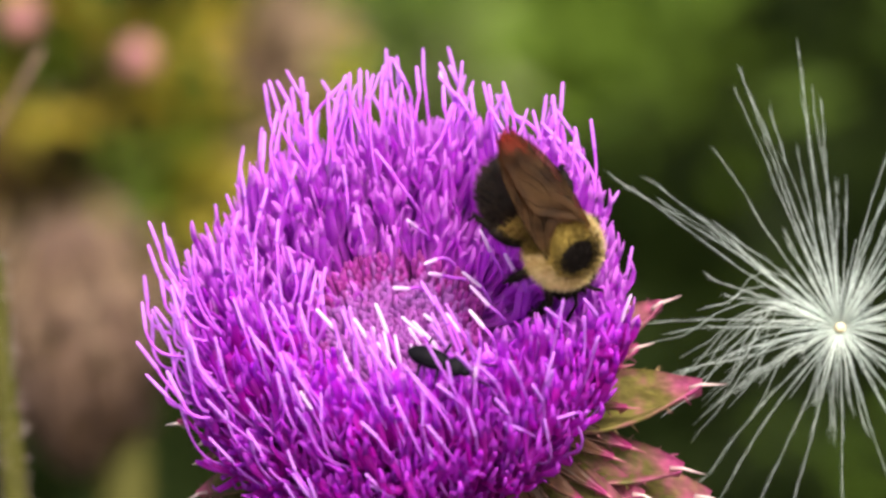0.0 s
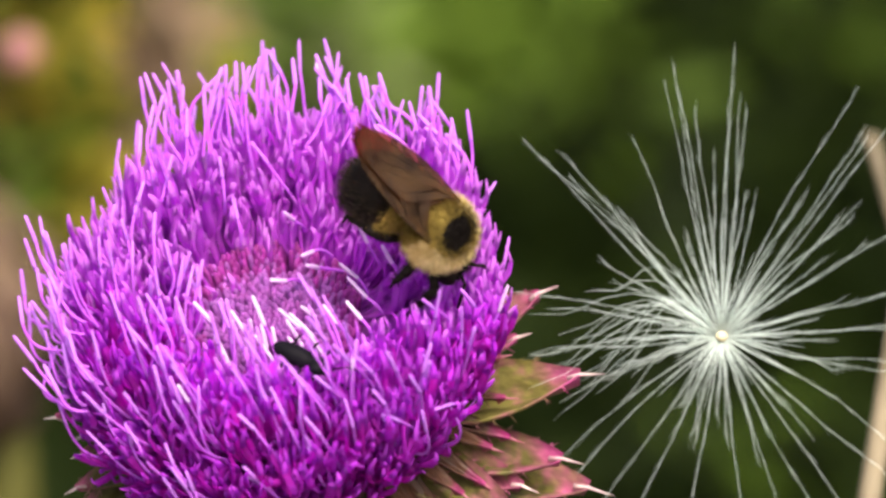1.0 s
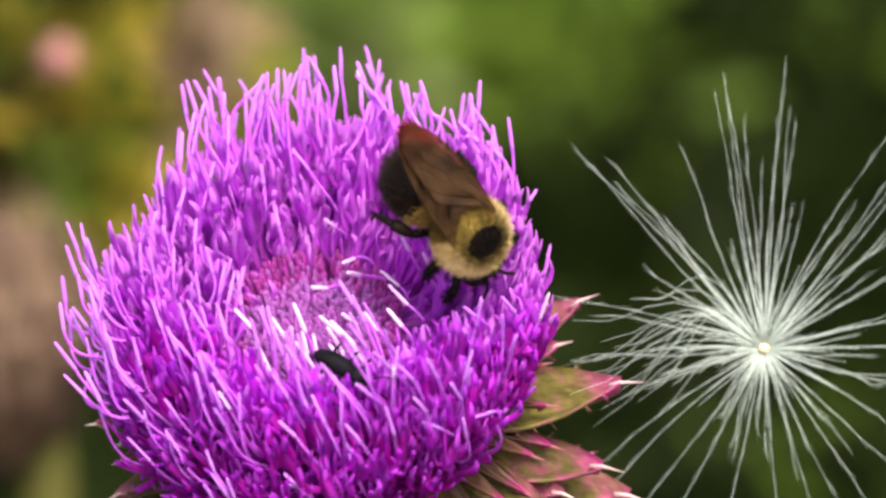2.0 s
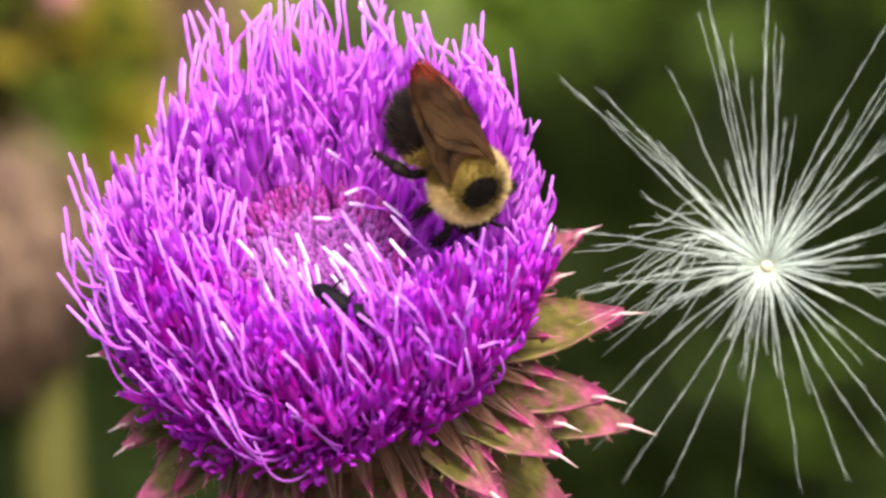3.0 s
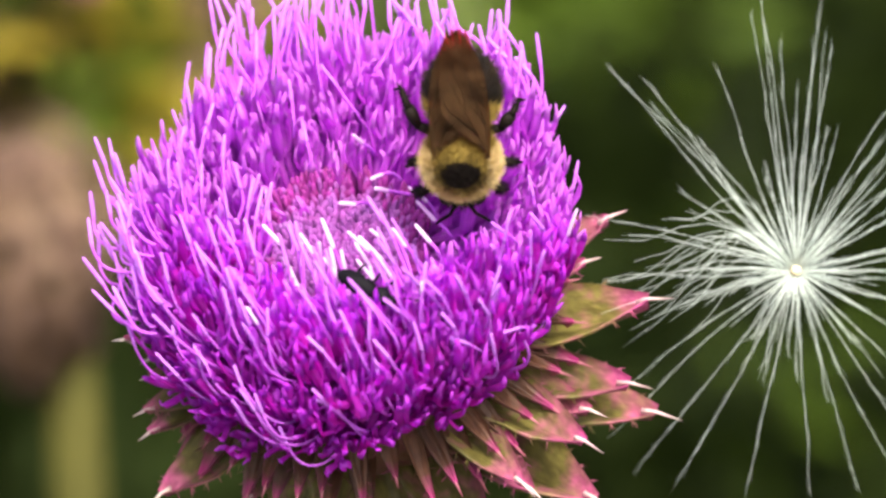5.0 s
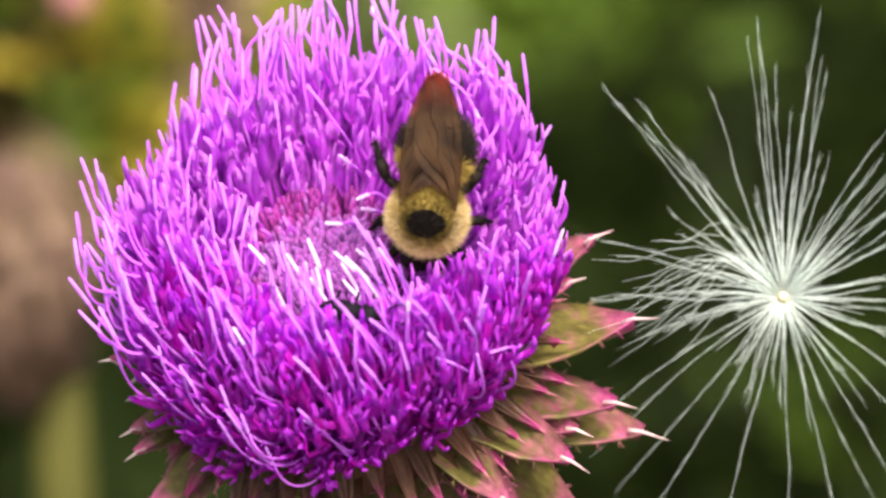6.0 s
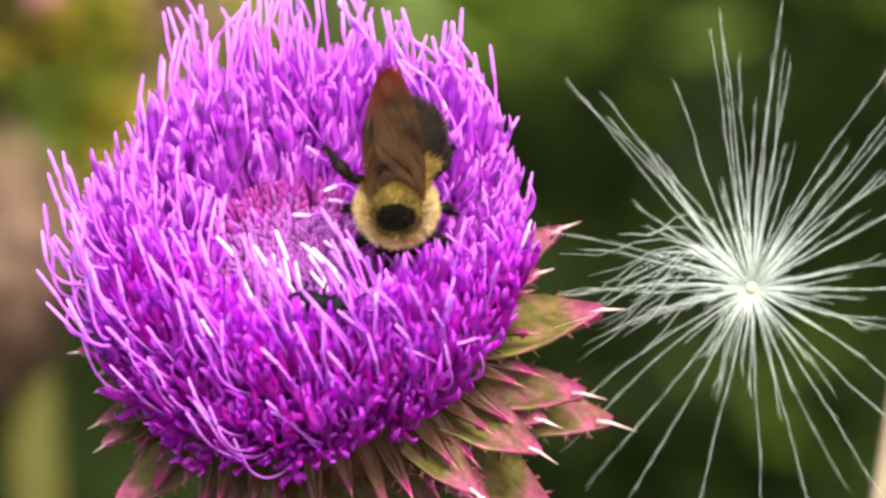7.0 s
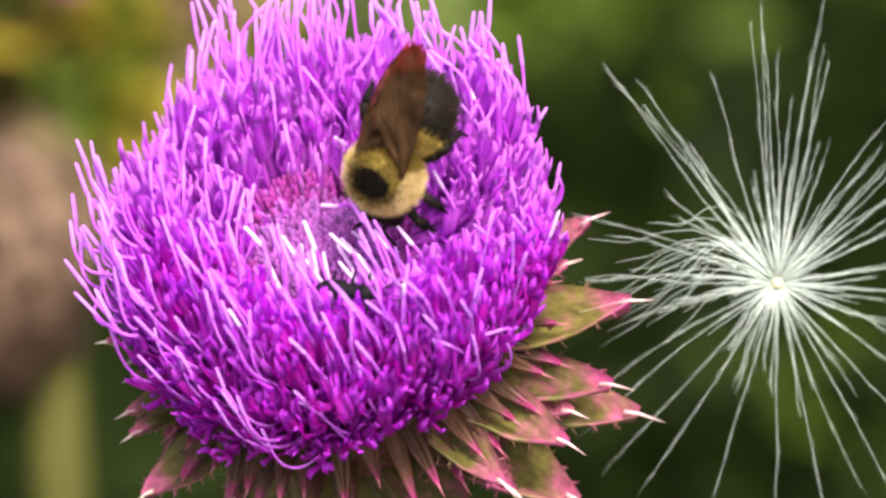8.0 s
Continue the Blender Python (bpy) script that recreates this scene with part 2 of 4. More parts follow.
# ---- the thistle ----
LEAN = radians(7)
POLE = 49.0
AXIS = ((UP * math.cos(LEAN) - RIGHT * math.sin(LEAN)) * math.cos(radians(POLE)) - AWAY * math.sin(radians(POLE))).normalized()
HEAD = frame_of(at(-8.2, -2.4, 0), AXIS, RIGHT)


LIFT = HEAD.inverted().to_3x3() @ UP      # the florets turn up towards the light


SIDE = HEAD.inverted().to_3x3() @ RIGHT


def floret(base, ctrl, tip, rnd, lobe=(3.2, 5.0), fork=(.2, 1.3), rise=(-.1, .6), breadth=1.0):
    """One tubular floret along a bent line: slender tube and five narrow tongues with paler, thickened ends."""
    g = Geo()
    d = (tip - ctrl).normalized()
    x = d.cross(Vector((rnd.gauss(0, 1), rnd.gauss(0, 1), rnd.gauss(0, 1)))).normalized()
    y = d.cross(x)

    def mid(t):
        return base * (1 - t) ** 2 + ctrl * (2 * t * (1 - t)) + tip * t * t
    cut = 1 - min(.66, rnd.uniform(*lobe) / ((tip - base).length + .01))
    throat = mid(cut)
    g.tube([p * MM for p in (mid(.05), mid(cut * .6), mid(cut * .85), throat)], [.20 * MM, .25 * MM, .38 * MM, .48 * MM], 5, cap=False)
    turn = rnd.random() * 6.28
    for k in range(5):
        w = turn + 2 * math.pi * k / 5 + rnd.gauss(0, .25)
        out = x * math.cos(w) + y * math.sin(w)
        end = mid(rnd.uniform(.80, 1.10)) + out * rnd.uniform(*fork) + Vector((rnd.gauss(0, .35), rnd.gauss(0, .35), rnd.gauss(0, .35)))
        c0 = throat + out * .30
        bow, curl = rnd.uniform(.0, .8), LIFT * rnd.uniform(*rise)
        kink = Vector((rnd.gauss(0, .2), rnd.gauss(0, .2), rnd.gauss(0, .2)))
        pts = [(c0.lerp(end, u) + out * bow * math.sin(math.pi * u) + curl * u * u + kink * math.sin(2 * math.pi * u)) * MM for u in (0, .25, .5, .72, .88, .97, 1)]
        wide = breadth * rnd.uniform(.8, 1.2) * MM
        side = (out + x * rnd.gauss(0, .4) + y * rnd.gauss(0, .4)).normalized()
        g.tube(pts[:4], [.24 * wide, .32 * wide, .35 * wide, .31 * wide], 5, flat=0.30, side=side, cap=False)
        g.tube(pts[3:], [.31 * wide, .23 * wide, .13 * wide, .04 * wide], 5, mat=1, flat=0.4, side=side)
    return g


def style(start, d0, d1, reach, rnd, thick=1.0):
    """A long style that leaves along d0 and bends round to d1, ending in a thicker, paler stigma."""
    st = Geo()
    n = 8
    pts, p = [start], start.copy()
    early = rnd.uniform(.7, 1.3)
    wob = Vector((rnd.gauss(0, .12), rnd.gauss(0, .12), rnd.gauss(0, .12)))
    for i in range(n):
        f = ((i + .5) / n) ** early
        p = p + (d0.lerp(d1, f) + wob * math.sin(5 * f)).normalized() * (reach / n)
        pts.append(p)
    last = (pts[-1] - pts[-2]).normalized() + Vector((rnd.gauss(0, .12), rnd.gauss(0, .12), rnd.gauss(0, .12)))
    end = pts[-1] + last.normalized() * rnd.uniform(1.8, 2.9)
    r = thick * rnd.uniform(.85, 1.1) * MM
    st.tube([q * MM for q in pts], [.13 * r] + [.155 * r] * (n - 1) + [.17 * r], 5, cap=False)
    st.tube([q * MM for q in (pts[-1], pts[-1].lerp(end, .1), pts[-1].lerp(end, .6), pts[-1].lerp(end, .93), end)], [.17 * r, .215 * r, .195 * r, .165 * r, .06 * r], 6, mat=1)
    return st


# the outline of the head: distance from the axis and height of the floret tips, mm, from the middle outwards
PROFILE = [(6.0, 5.0), (7.5, 7.4), (9.0, 9.7), (10.8, 11.1), (13.2, 11.8), (15.6, 10.8), (17.4, 8.4), (18.1, 5.2), (17.9, 2.2), (17.2, -1.4)]


def outline(u):
    """Tip place and outward normal of the outline at u from 0 to 1, as (r, z)."""
    q = u * (len(PROFILE) - 1)
    i = min(int(q), len(PROFILE) - 2)
    f = q - i
    (r0, z0), (r1, z1) = PROFILE[i], PROFILE[i + 1]
    d = Vector((-(z1 - z0), r1 - r0)).normalized()
    return r0 + (r1 - r0) * f, z0 + (z1 - z0) * f, d


def smooth(a, b, x):
    x = min(1, max(0, (x - a) / (b - a)))
    return x * x * (3 - 2 * x)


TRODDEN = [(HEAD.inverted() @ at(a, b, k)) / MM for a, b, k in ((.8, 6.0, -11), (5.5, 6.0, -11), (-4.0, 5.0, -9))]     # where the bee has pressed the florets down

PUSHED = [((HEAD.inverted() @ at(a, b, k)) / MM, reach) for a, b, k, reach in ((-.3, 3.2, -15, 3.6), (-6.6, -3.0, -15.5, 2.0))]     # where bee and beetle push the styles aside


def clear_of_insects(geo):
    return all((Vector(v) / MM - c).length > reach for v in geo.v for c, reach in PUSHED)


def thistle():
    ob = new("thistle_flower")
    ob.matrix_world = HEAD
    tagged(ob, "fully open magenta-purple musk thistle flower head with spiny bracts", "flower")
    # the cup and the floor of the flower
    cup = Geo()
    prof = [(0.2, 2.4), (4, 2.4), (6.5, 2.3), (8.5, 1.6), (11, .5), (13.2, -1), (13.4, -6), (11.5, -11), (7, -15), (3, -17)]
    seg = 40
    verts = [Vector((r * math.cos(2 * math.pi * j / seg), r * math.sin(2 * math.pi * j / seg), z)) * MM for r, z in prof for j in range(seg)]
    cup.add(verts, [(i * seg + j, i * seg + (j + 1) % seg, (i + 1) * seg + (j + 1) % seg, (i + 1) * seg + j) for i in range(len(prof) - 1) for j in range(seg)])
    cup.m = [0 if i < 5 * seg else 1 for i in range(len(cup.f))]
    part("receptacle", cup, [FLOOR, CUP], ob, "green and purple cup under the florets")
    # stem, which bends down from the nodding head to the ground
    foot = HEAD.inverted() @ Vector((-0.02, 0.16, 0.0))
    down = (HEAD.inverted().to_3x3() @ Vector((0, 0, -1)))
    st = Geo()
    p0, p1 = Vector((0, 0, -15 * MM)), Vector((0, 0, -90 * MM))
    pts = []
    for i in range(25):
        u = i / 24
        pts.append(p0 * (1 - u) ** 3 + 3 * p1 * u * (1 - u) ** 2 + 3 * (foot - down * 0.5) * u * u * (1 - u) + foot * u ** 3)
    st.tube(pts, [(3.2 + 2.5 * i / 24) * MM for i in range(25)], 10)
    part("stem", st, STEM, ob, "green ridged stem")
    # the buds in the middle
    bud = Geo()
    bud.tube([(0, 0, 0), (0, 0, .5), (0, 0, .85), (0, 0, 1)], [.10, .135, .125, .06], 6)
    budm, deepm = bud.mesh("bud", [BUD]), bud.mesh("bud", [DEEP])
    n, close = 960, Geo()
    for i in range(n):
        s = math.sqrt((i + .5) / n)
        w = i * 2.39996 + R.uniform(-.1, .1)
        r = 6.7 * s
        d = Vector((math.cos(w) * .25 * s, math.sin(w) * .25 * s, 1))
        m = frame_of(Vector((r * math.cos(w), r * math.sin(w), 2.2 + .5 * s * s)) * MM, d, Vector((math.cos(w), math.sin(w), .01)))
        L = (1.9 + .4 * s * s + .8 * smooth(.78, .97, s) + R.uniform(-.12, .12)) * MM
        # the outermost buds take a deeper magenta
        deep = s + R.uniform(-.12, .12) > .82
        m = m @ Matrix.Diagonal((1.9 * MM, 1.9 * MM, L, 1))
        if i % 3 == 0 and i < 900:
            part("bud", deepm if deep else budm, None, ob, m=m)
        else:
            close.add([m @ Vector(v) for v in bud.v], bud.f, 1 if deep else 0)
    tagged(part("bud_ring", close, [BUD, DEEP], ob), kind="stuff")
    # the open florets, ring by ring
    spots = []
    for ring in range(28):
        u = (ring + .5) / 28
        r, z, nrm = outline(u)
        count = round(2 * math.pi * max(r, 4) / 2.35)
        for i in range(count):
            spots.append((min(.999, max(0, u + R.uniform(-.02, .02))), 2 * math.pi * (i + R.uniform(-.35, .35) + .5 * (ring % 2)) / count))
    rest, rest_style, made, inner = Geo(), Geo(), 0, []
    R.shuffle(spots)
    for u, w in spots:
        r, z, nrm = outline(u)
        rad = Vector((math.cos(w), math.sin(w), 0))
        rear, rim = smooth(-.35, .35, math.sin(w)), smooth(.38, .6, u)
        if R.random() < .24 * rear + .12 * (1 - rear) * smooth(.5, .7, u):
            continue
        low = smooth(.55, .9, u)
        r -= (2.3 * max(0, math.cos(w + radians(40))) ** 2 + .6 * max(0, math.cos(w - radians(200))) ** 2) * low
        z += 1.3 * max(0, math.cos(w + radians(42))) * low
        tip = rad * r + Vector((.13 * z, 0, z))
        lean = rad * nrm.x + Vector((0, 0, nrm.y))
        want = lean * (.12 + .30 * u ** 3) + Vector((0, 0, 1.0 - .30 * u)) - rad * (.42 * (1 - smooth(.25, .8, u)) * smooth(0, .2, u))
        want += LIFT * (.36 + .25 * (1 - rear) * smooth(.3, .7, u)) - SIDE * .22 * (1 - rear)
        want = (want + Vector((R.gauss(-.04, .2), R.gauss(0, .2), R.gauss(0, .2)))).normalized()
        base = rad * (12.6 * (.2 + .8 * u)) + Vector((0, 0, 2.2 - 4.0 * u * u))
        grow = R.uniform(-2.2 - .6 * rear, .7 + .2 * rear) + .6 * rear * rim - 1.1 * (1 - rear) * smooth(.5, .8, u) - (1.5 + 1.2 * (1 - rear)) * (u < .17) - 1.3 * (1 - rear) * (1 - smooth(.15, .32, u))
        grow += (2.3 * max(0, math.cos(w - radians(56))) ** 2 - .5 * max(0, math.cos(w - radians(140))) ** 2) * rim
        trod = min((tip - c).length for c in TRODDEN)
        grow -= 3.2 * (1 - smooth(2.5, 7.0, trod))
        tip = tip + want * grow
        ctrl = tip - want * (tip - base).length * .5
        if u < .5:
            shape = dict(lobe=(3.8, 5.8), fork=(.1, 1.0 - .3 * rear), rise=(-.2, .7), breadth=1.08 - .06 * rear)
        else:
            shape = dict(lobe=(4.0, 6.6), fork=(.1, 1.4 - .7 * rear), rise=(.1, 1.4), breadth=.95 + .04 * rear)
        g = floret(base, ctrl, tip, R, **shape)
        # the styles leave along the floret and turn up to the light, and towards the middle of the head
        share = .12 + .05 * (1 - rear) + .25 * smooth(.15, .4, u) * (1 - rear) + .16 * smooth(.38, .6, u) * rear - .10 * rear * (1 - smooth(.3, .5, u)) * (math.cos(w) < .2)
        st = None
        share *= 1 + .35 * (1 - rear) * smooth(.3, .8, tip.dot(SIDE) / 17)
        share *= 1 - (.4 + .4 * smooth(.6, .8, u)) * (1 - rear) * smooth(.45, .85, -tip.dot(SIDE) / 17)
        crowded = u < .36 and any((tip - q).length < 1.7 for q in inner)
        if R.random() < share + .10 * (u < .36) and trod > 6.0 and not crowded:
            if u < .36:
                inner.append(tip)
            across = tip.dot(SIDE) / 17
            a = (.45 + .52 * across) * (1 - rear) + (.05 + .14 * across) * rear + R.gauss(0, .17 + .10 * rear + .16 * smooth(.2, .8, across))
            d0 = (want * .7 + lean * (.25 + 1.1 * u * u) * (1 - .4 * rear) - SIDE * R.choice((0, 0, .3, .8)) * smooth(.75, .95, -across) * (1 - rear)).normalized()
            d1 = (LIFT * math.cos(a) - SIDE * math.sin(a) + (Vector((0, 0, .2)) + lean * (.35 + .45 * smooth(.1, .7, across))) * (1 - rear)).normalized()
            inside = 1 - smooth(.15, .45, u)
            d1 = d1.lerp(Vector((0, 0, .55)) - rad * .85, inside * rear * smooth(-.2, .4, math.cos(w))).normalized()
            reach = R.uniform(3.0, 5.6) + 3.2 * rim * (1 - rear) + R.uniform(.6, 4.6) * rim * smooth(.3, .9, math.sin(w)) + R.uniform(.5, 3.0) * smooth(.75, .95, -across) * (1 - smooth(.78, .9, u)) * (1 - rear)
            reach -= 2.2 * smooth(.68, .85, u) * (1 - rear) * smooth(.1, .7, -across)
            reach += .6 * smooth(.1, .7, across) * (1 - rear)
            st = style(base.lerp(tip, .62), d0, d1, reach - .9 * inside, R, .78 + .12 * inside)
        if -tip.dot(SIDE) > 15 and .45 < u < .72 and -.28 < math.sin(w) < .4 and R.random() < .30:
            st = style(base.lerp(tip, .7), (lean * .8 - SIDE * .9 + LIFT * .1).normalized(), (LIFT - SIDE * R.uniform(-.1, .5)).normalized(), R.uniform(4.5, 7.5), R, .8)
        if st and not clear_of_insects(st):
            st = None
        ripe = R.random() < (.98 - .93 * smooth(.26, .44, u)) * (smooth(-1.0, -.2, math.cos(w)) * (1 - rear) + smooth(.1, .5, math.cos(w)) * rear)
        front = w % (2 * math.pi) > math.pi * 1.02 and u > .12
        # rear florets take the paler petals too, as painted light on that side
        young_lit = u + R.gauss(0, .08) < .34 + .7 * rear
        if front and made < 300:
            made += 1
            fl = part("floret", g, [YOUNG_LIT, YOUNG_LIT_TIP] if young_lit else [PETAL, PETAL_TIP], ob)
            if st:
                part("style", st, [STYLE, STIGMA if ripe else TIP_STYLE], fl, "pale pink style")
        else:
            n = len(rest.v)
            rest.v += g.v
            rest.f += [tuple(i + n for i in f) for f in g.f]
            rest.m += [k + (0 if young_lit else 2) for k in g.m]
            if st:
                n = len(rest_style.v)
                rest_style.v += st.v
                rest_style.f += [tuple(i + n for i in f) for f in st.f]
                rest_style.m += [k * (1 if ripe else 2) for k in st.m]
    # more styles behind, arching up and in, and pale ripe ones round the buds
    r = random.Random(77)
    for i in range(102):
        ripe, stray = 56 <= i < 82, i >= 82
        if ripe:
            w, u = radians(r.choice((r.uniform(-35, 60), r.uniform(225, 330)))), r.uniform(.08, .30)
        elif stray:
            w, u = radians(r.uniform(172, 214)), r.uniform(.55, .80)
        else:
            w, u = radians(r.uniform(25, 140)), r.uniform(.42, .66)
        rr, z, nrm = outline(u)
        rad = Vector((math.cos(w), math.sin(w), 0))
        start = rad * rr + Vector((.13 * z, 0, z - 1.0))
        if min((start - c).length for c in TRODDEN) < 4.0:
            continue
        lean = rad * nrm.x + Vector((0, 0, nrm.y))
        across = start.dot(SIDE) / 17
        if ripe:
            d1 = (LIFT * (.75 if math.cos(w) < .5 else .35) - SIDE * r.uniform(.35, .95) + Vector((0, 0, .35))).normalized()
            st = style(start - Vector((0, 0, 1.2)), (Vector((0, 0, 1)) + d1 * .6).normalized(), d1, r.uniform(1.4, 2.6), r, .9)
        elif stray:
            d0 = (lean * .7 - SIDE * r.uniform(.6, 1.0) + LIFT * r.uniform(-.1, .3)).normalized()
            d1 = (LIFT + SIDE * r.uniform(-.6, .3)).normalized()
            st = style(start, d0, d1, r.uniform(2.4, 4.6), r, r.uniform(.8, 1.0))
        else:
            a = r.gauss(.1 + .35 * across, .25)
            d0 = (LIFT * .8 + SIDE * (.55 * across + r.gauss(0, .3)) + lean * .5).normalized()
            d1 = (LIFT * math.cos(a) - SIDE * math.sin(a)).normalized()
            st = style(start, d0, d1, r.uniform(2.6, 5.6), r, r.uniform(.8, 1.05))
        if not clear_of_insects(st) or ripe and any((start - q).length < 2.0 for q in inner):
            continue
        inner.append(start)
        n = len(rest_style.v)
        rest_style.v += st.v
        rest_style.f += [tuple(k + n for k in f) for f in st.f]
        rest_style.m += [k * (1 if ripe else 2) for k in st.m]
    tagged(part("floret_fringe", rest, [YOUNG_LIT, YOUNG_LIT_TIP, PETAL, PETAL_TIP], ob), kind="stuff")
    tagged(part("style_fringe", rest_style, [STYLE, STIGMA, TIP_STYLE], ob), kind="stuff")
    # bracts: direction round the axis, distance and height of the tip, height of the foot, breadth
    for w, rt, zt, z0, W in BRACTS:
        place_bract(ob, radians(w), rt, zt, z0, W)
    for w, rt, zt in SLENDER:
        place_bract(ob, radians(w), rt - .8, zt, -2.4, R.uniform(1.7, 2.5), INNER)
    # shorter ones on the other sides
    for count, rt, zt, z0, W in ((34, 16.4, -8.4, -2.5, 2.3), (26, 16.8, -10.8, -4.0, 2.8), (12, 17.0, -12.5, -6.0, 5.4), (9, 15.0, -18.0, -10.0, 6.5)):
        for i in range(count):
            w = 2 * math.pi * (i + R.uniform(-.25, .25)) / count
            if math.cos(w + .3) > .55:
                continue
            place_bract(ob, w, rt + R.uniform(-1.2, 1.2) - 1.4 * smooth(.2, .6, -math.cos(w)), zt + R.uniform(-1.2, 1.2), z0, W * R.uniform(.85, 1.15), INNER if W < 3 else BRACT)
    return ob


BRACTS = [(15.5, 23.4, -2.4, -3, 6.6), (-6, 26.0, -3.4, -4, 8.6), (-16.5, 26.4, -12.6, -8, 8.8), (-17, 24.5, -8.6, -6, 7.4), (-34, 23.2, -8.6, -4, 7.0), (-50, 22.0, -8.5, -4, 5.6),
          (-36, 24.2, -15, -9, 9.0), (-60, 21.0, -15, -9, 7.6), (190, 18.9, -3, -2, 2.6), (202, 17.6, -4, -2.5, 2.6), (203, 18.4, -8, -5, 4.4), (207, 18.6, -9.3, -5, 4.0), (218, 20, -13, -8, 6.4),
          (-24, 21.6, -9.5, -6, 6.2), (-46, 21.0, -11.5, -7, 6.0), (9, 20.5, -4.0, -4, 4.6)]
# slender flushed bracts pressed against the florets: direction, distance and height of the tip
SLENDER = [(-10, 20.2, -3.5), (-17, 20.8, -6.0), (-23, 20.0, -5.0), (-30, 20.2, -7.2), (-37, 19.6, -6.2), (-43, 19.4, -8.2), (-49, 19.4, -7.0), (-55, 19.0, -9.4), (-62, 19.2, -8.0), (-68, 18.6, -10.0), (2, 19.6, -2.8)]


def place_bract(ob, w, rt, zt, z0, W, mat=None):
    """A bract whose spine ends rt mm from the axis at height zt."""
    rad = Vector((math.cos(w), math.sin(w), 0))
    foot = rad * (11.6 + .18 * z0) + Vector((0, 0, z0))
    d = rad * rt + Vector((0, 0, zt)) - foot
    bract(ob, frame_of(foot * MM, d - Vector((0, 0, .10 * W * 2)), Vector((-rad.y, rad.x, 0))), d.length / 1.13, W, mat or BRACT)


def bract(parent, m, L, W, mat):
    """A boat-shaped bract along z, broad along x, with a pink margin and a pale spine."""
    g, e = Geo(), Geo()
    rows, cols = 11, 11
    verts, shift = [], R.uniform(0, 50)
    for i in range(rows):
        u = i / (rows - 1)
        half = W / 2 * (0.75 + .5 * u - 1.17 * u ** 2.2) if u < 1 else .04 * W
        half = max(half, .12)
        for j in range(cols):
            c = 2 * j / (cols - 1) - 1
            wave = .3 * noise.noise(Vector((c * 1.7, u * 3.2, shift))) * math.sqrt(W / 5) + .14 * noise.noise(Vector((c * 6, u * 2, shift)))
            keel = -.35 * max(0, 1 - abs(c) * 4) * (1 - u)
            verts.append(Vector((half * c * (1 + .10 * noise.noise(Vector((shift, u * 5, c)))), -1.5 * (1 - abs(c) ** 1.35) * (W / 5) * (1 - .5 * u) + 2.2 * u * u * W / 5 + wave + keel, L * u)) * MM)
    back = [v + Vector((0, .35 * MM, 0)) for v in verts]
    k = len(verts)
    for i in range(rows - 1):
        for j in range(cols - 1):
            a = i * cols + j
            g.f += [(a, a + 1, a + cols + 1, a + cols), (k + a, k + a + cols, k + a + cols + 1, k + a + 1)]
        for j in (0, cols - 1):
            a = i * cols + j
            g.f.append((a, a + cols, k + a + cols, k + a))
    g.v = [tuple(v) for v in verts + back]
    for _ in range(int(5 * W)):                      # fine spinules and cobweb on the margins
        i, j = R.randrange(1, rows - 1), R.choice((0, cols - 1))
        p = verts[i * cols + j]
        g.tube([p, p + Vector(((1 if j else -1) * R.uniform(.2, .7), R.uniform(-.3, .3), R.uniform(.1, .7))) * MM], [.07 * MM, .015 * MM], 3, cap=False)
    g.m = [0] * len(g.f)
    b = part("bract", g, [mat], parent, "olive-green bract with a magenta margin", m=m)
    y = 2.2 * W / 5
    e.tube([Vector((0, y - .6, L * .93)) * MM, Vector((0, y, L * 1.0)) * MM, Vector((0, y + .3, L * 1.15)) * MM], [.24 * MM, .15 * MM, .02 * MM], 6)
    part("spine", e, FLUSHED if mat is INNER else SPINE, b, "pale sharp spine")


thistle()


# ---- the floating seed ----
BUNDLES = [(132, 495, 6), (128, 437, 5), (113.6, 389, 2), (144, 248, 4), (100.7, 466, 3), (96.3, 500, 4), (93, 414, 4), (85, 520, 4), (80, 427, 4), (73.6, 258, 3),
           (63, 500, 2), (49.5, 490, 7), (39, 350, 6), (28.5, 400, 5), (13, 400, 5), (0, 400, 5), (-18, 360, 5), (-31, 380, 4), (-43, 400, 4), (-57, 430, 3),
           (-66, 400, 3), (-75, 410, 2), (-87, 404, 3), (-103, 408, 3), (-119, 454, 2), (-128, 460, 3), (-143, 444, 3), (-149, 380, 4), (-168, 250, 6), (176, 347, 4), (160, 400, 4)]


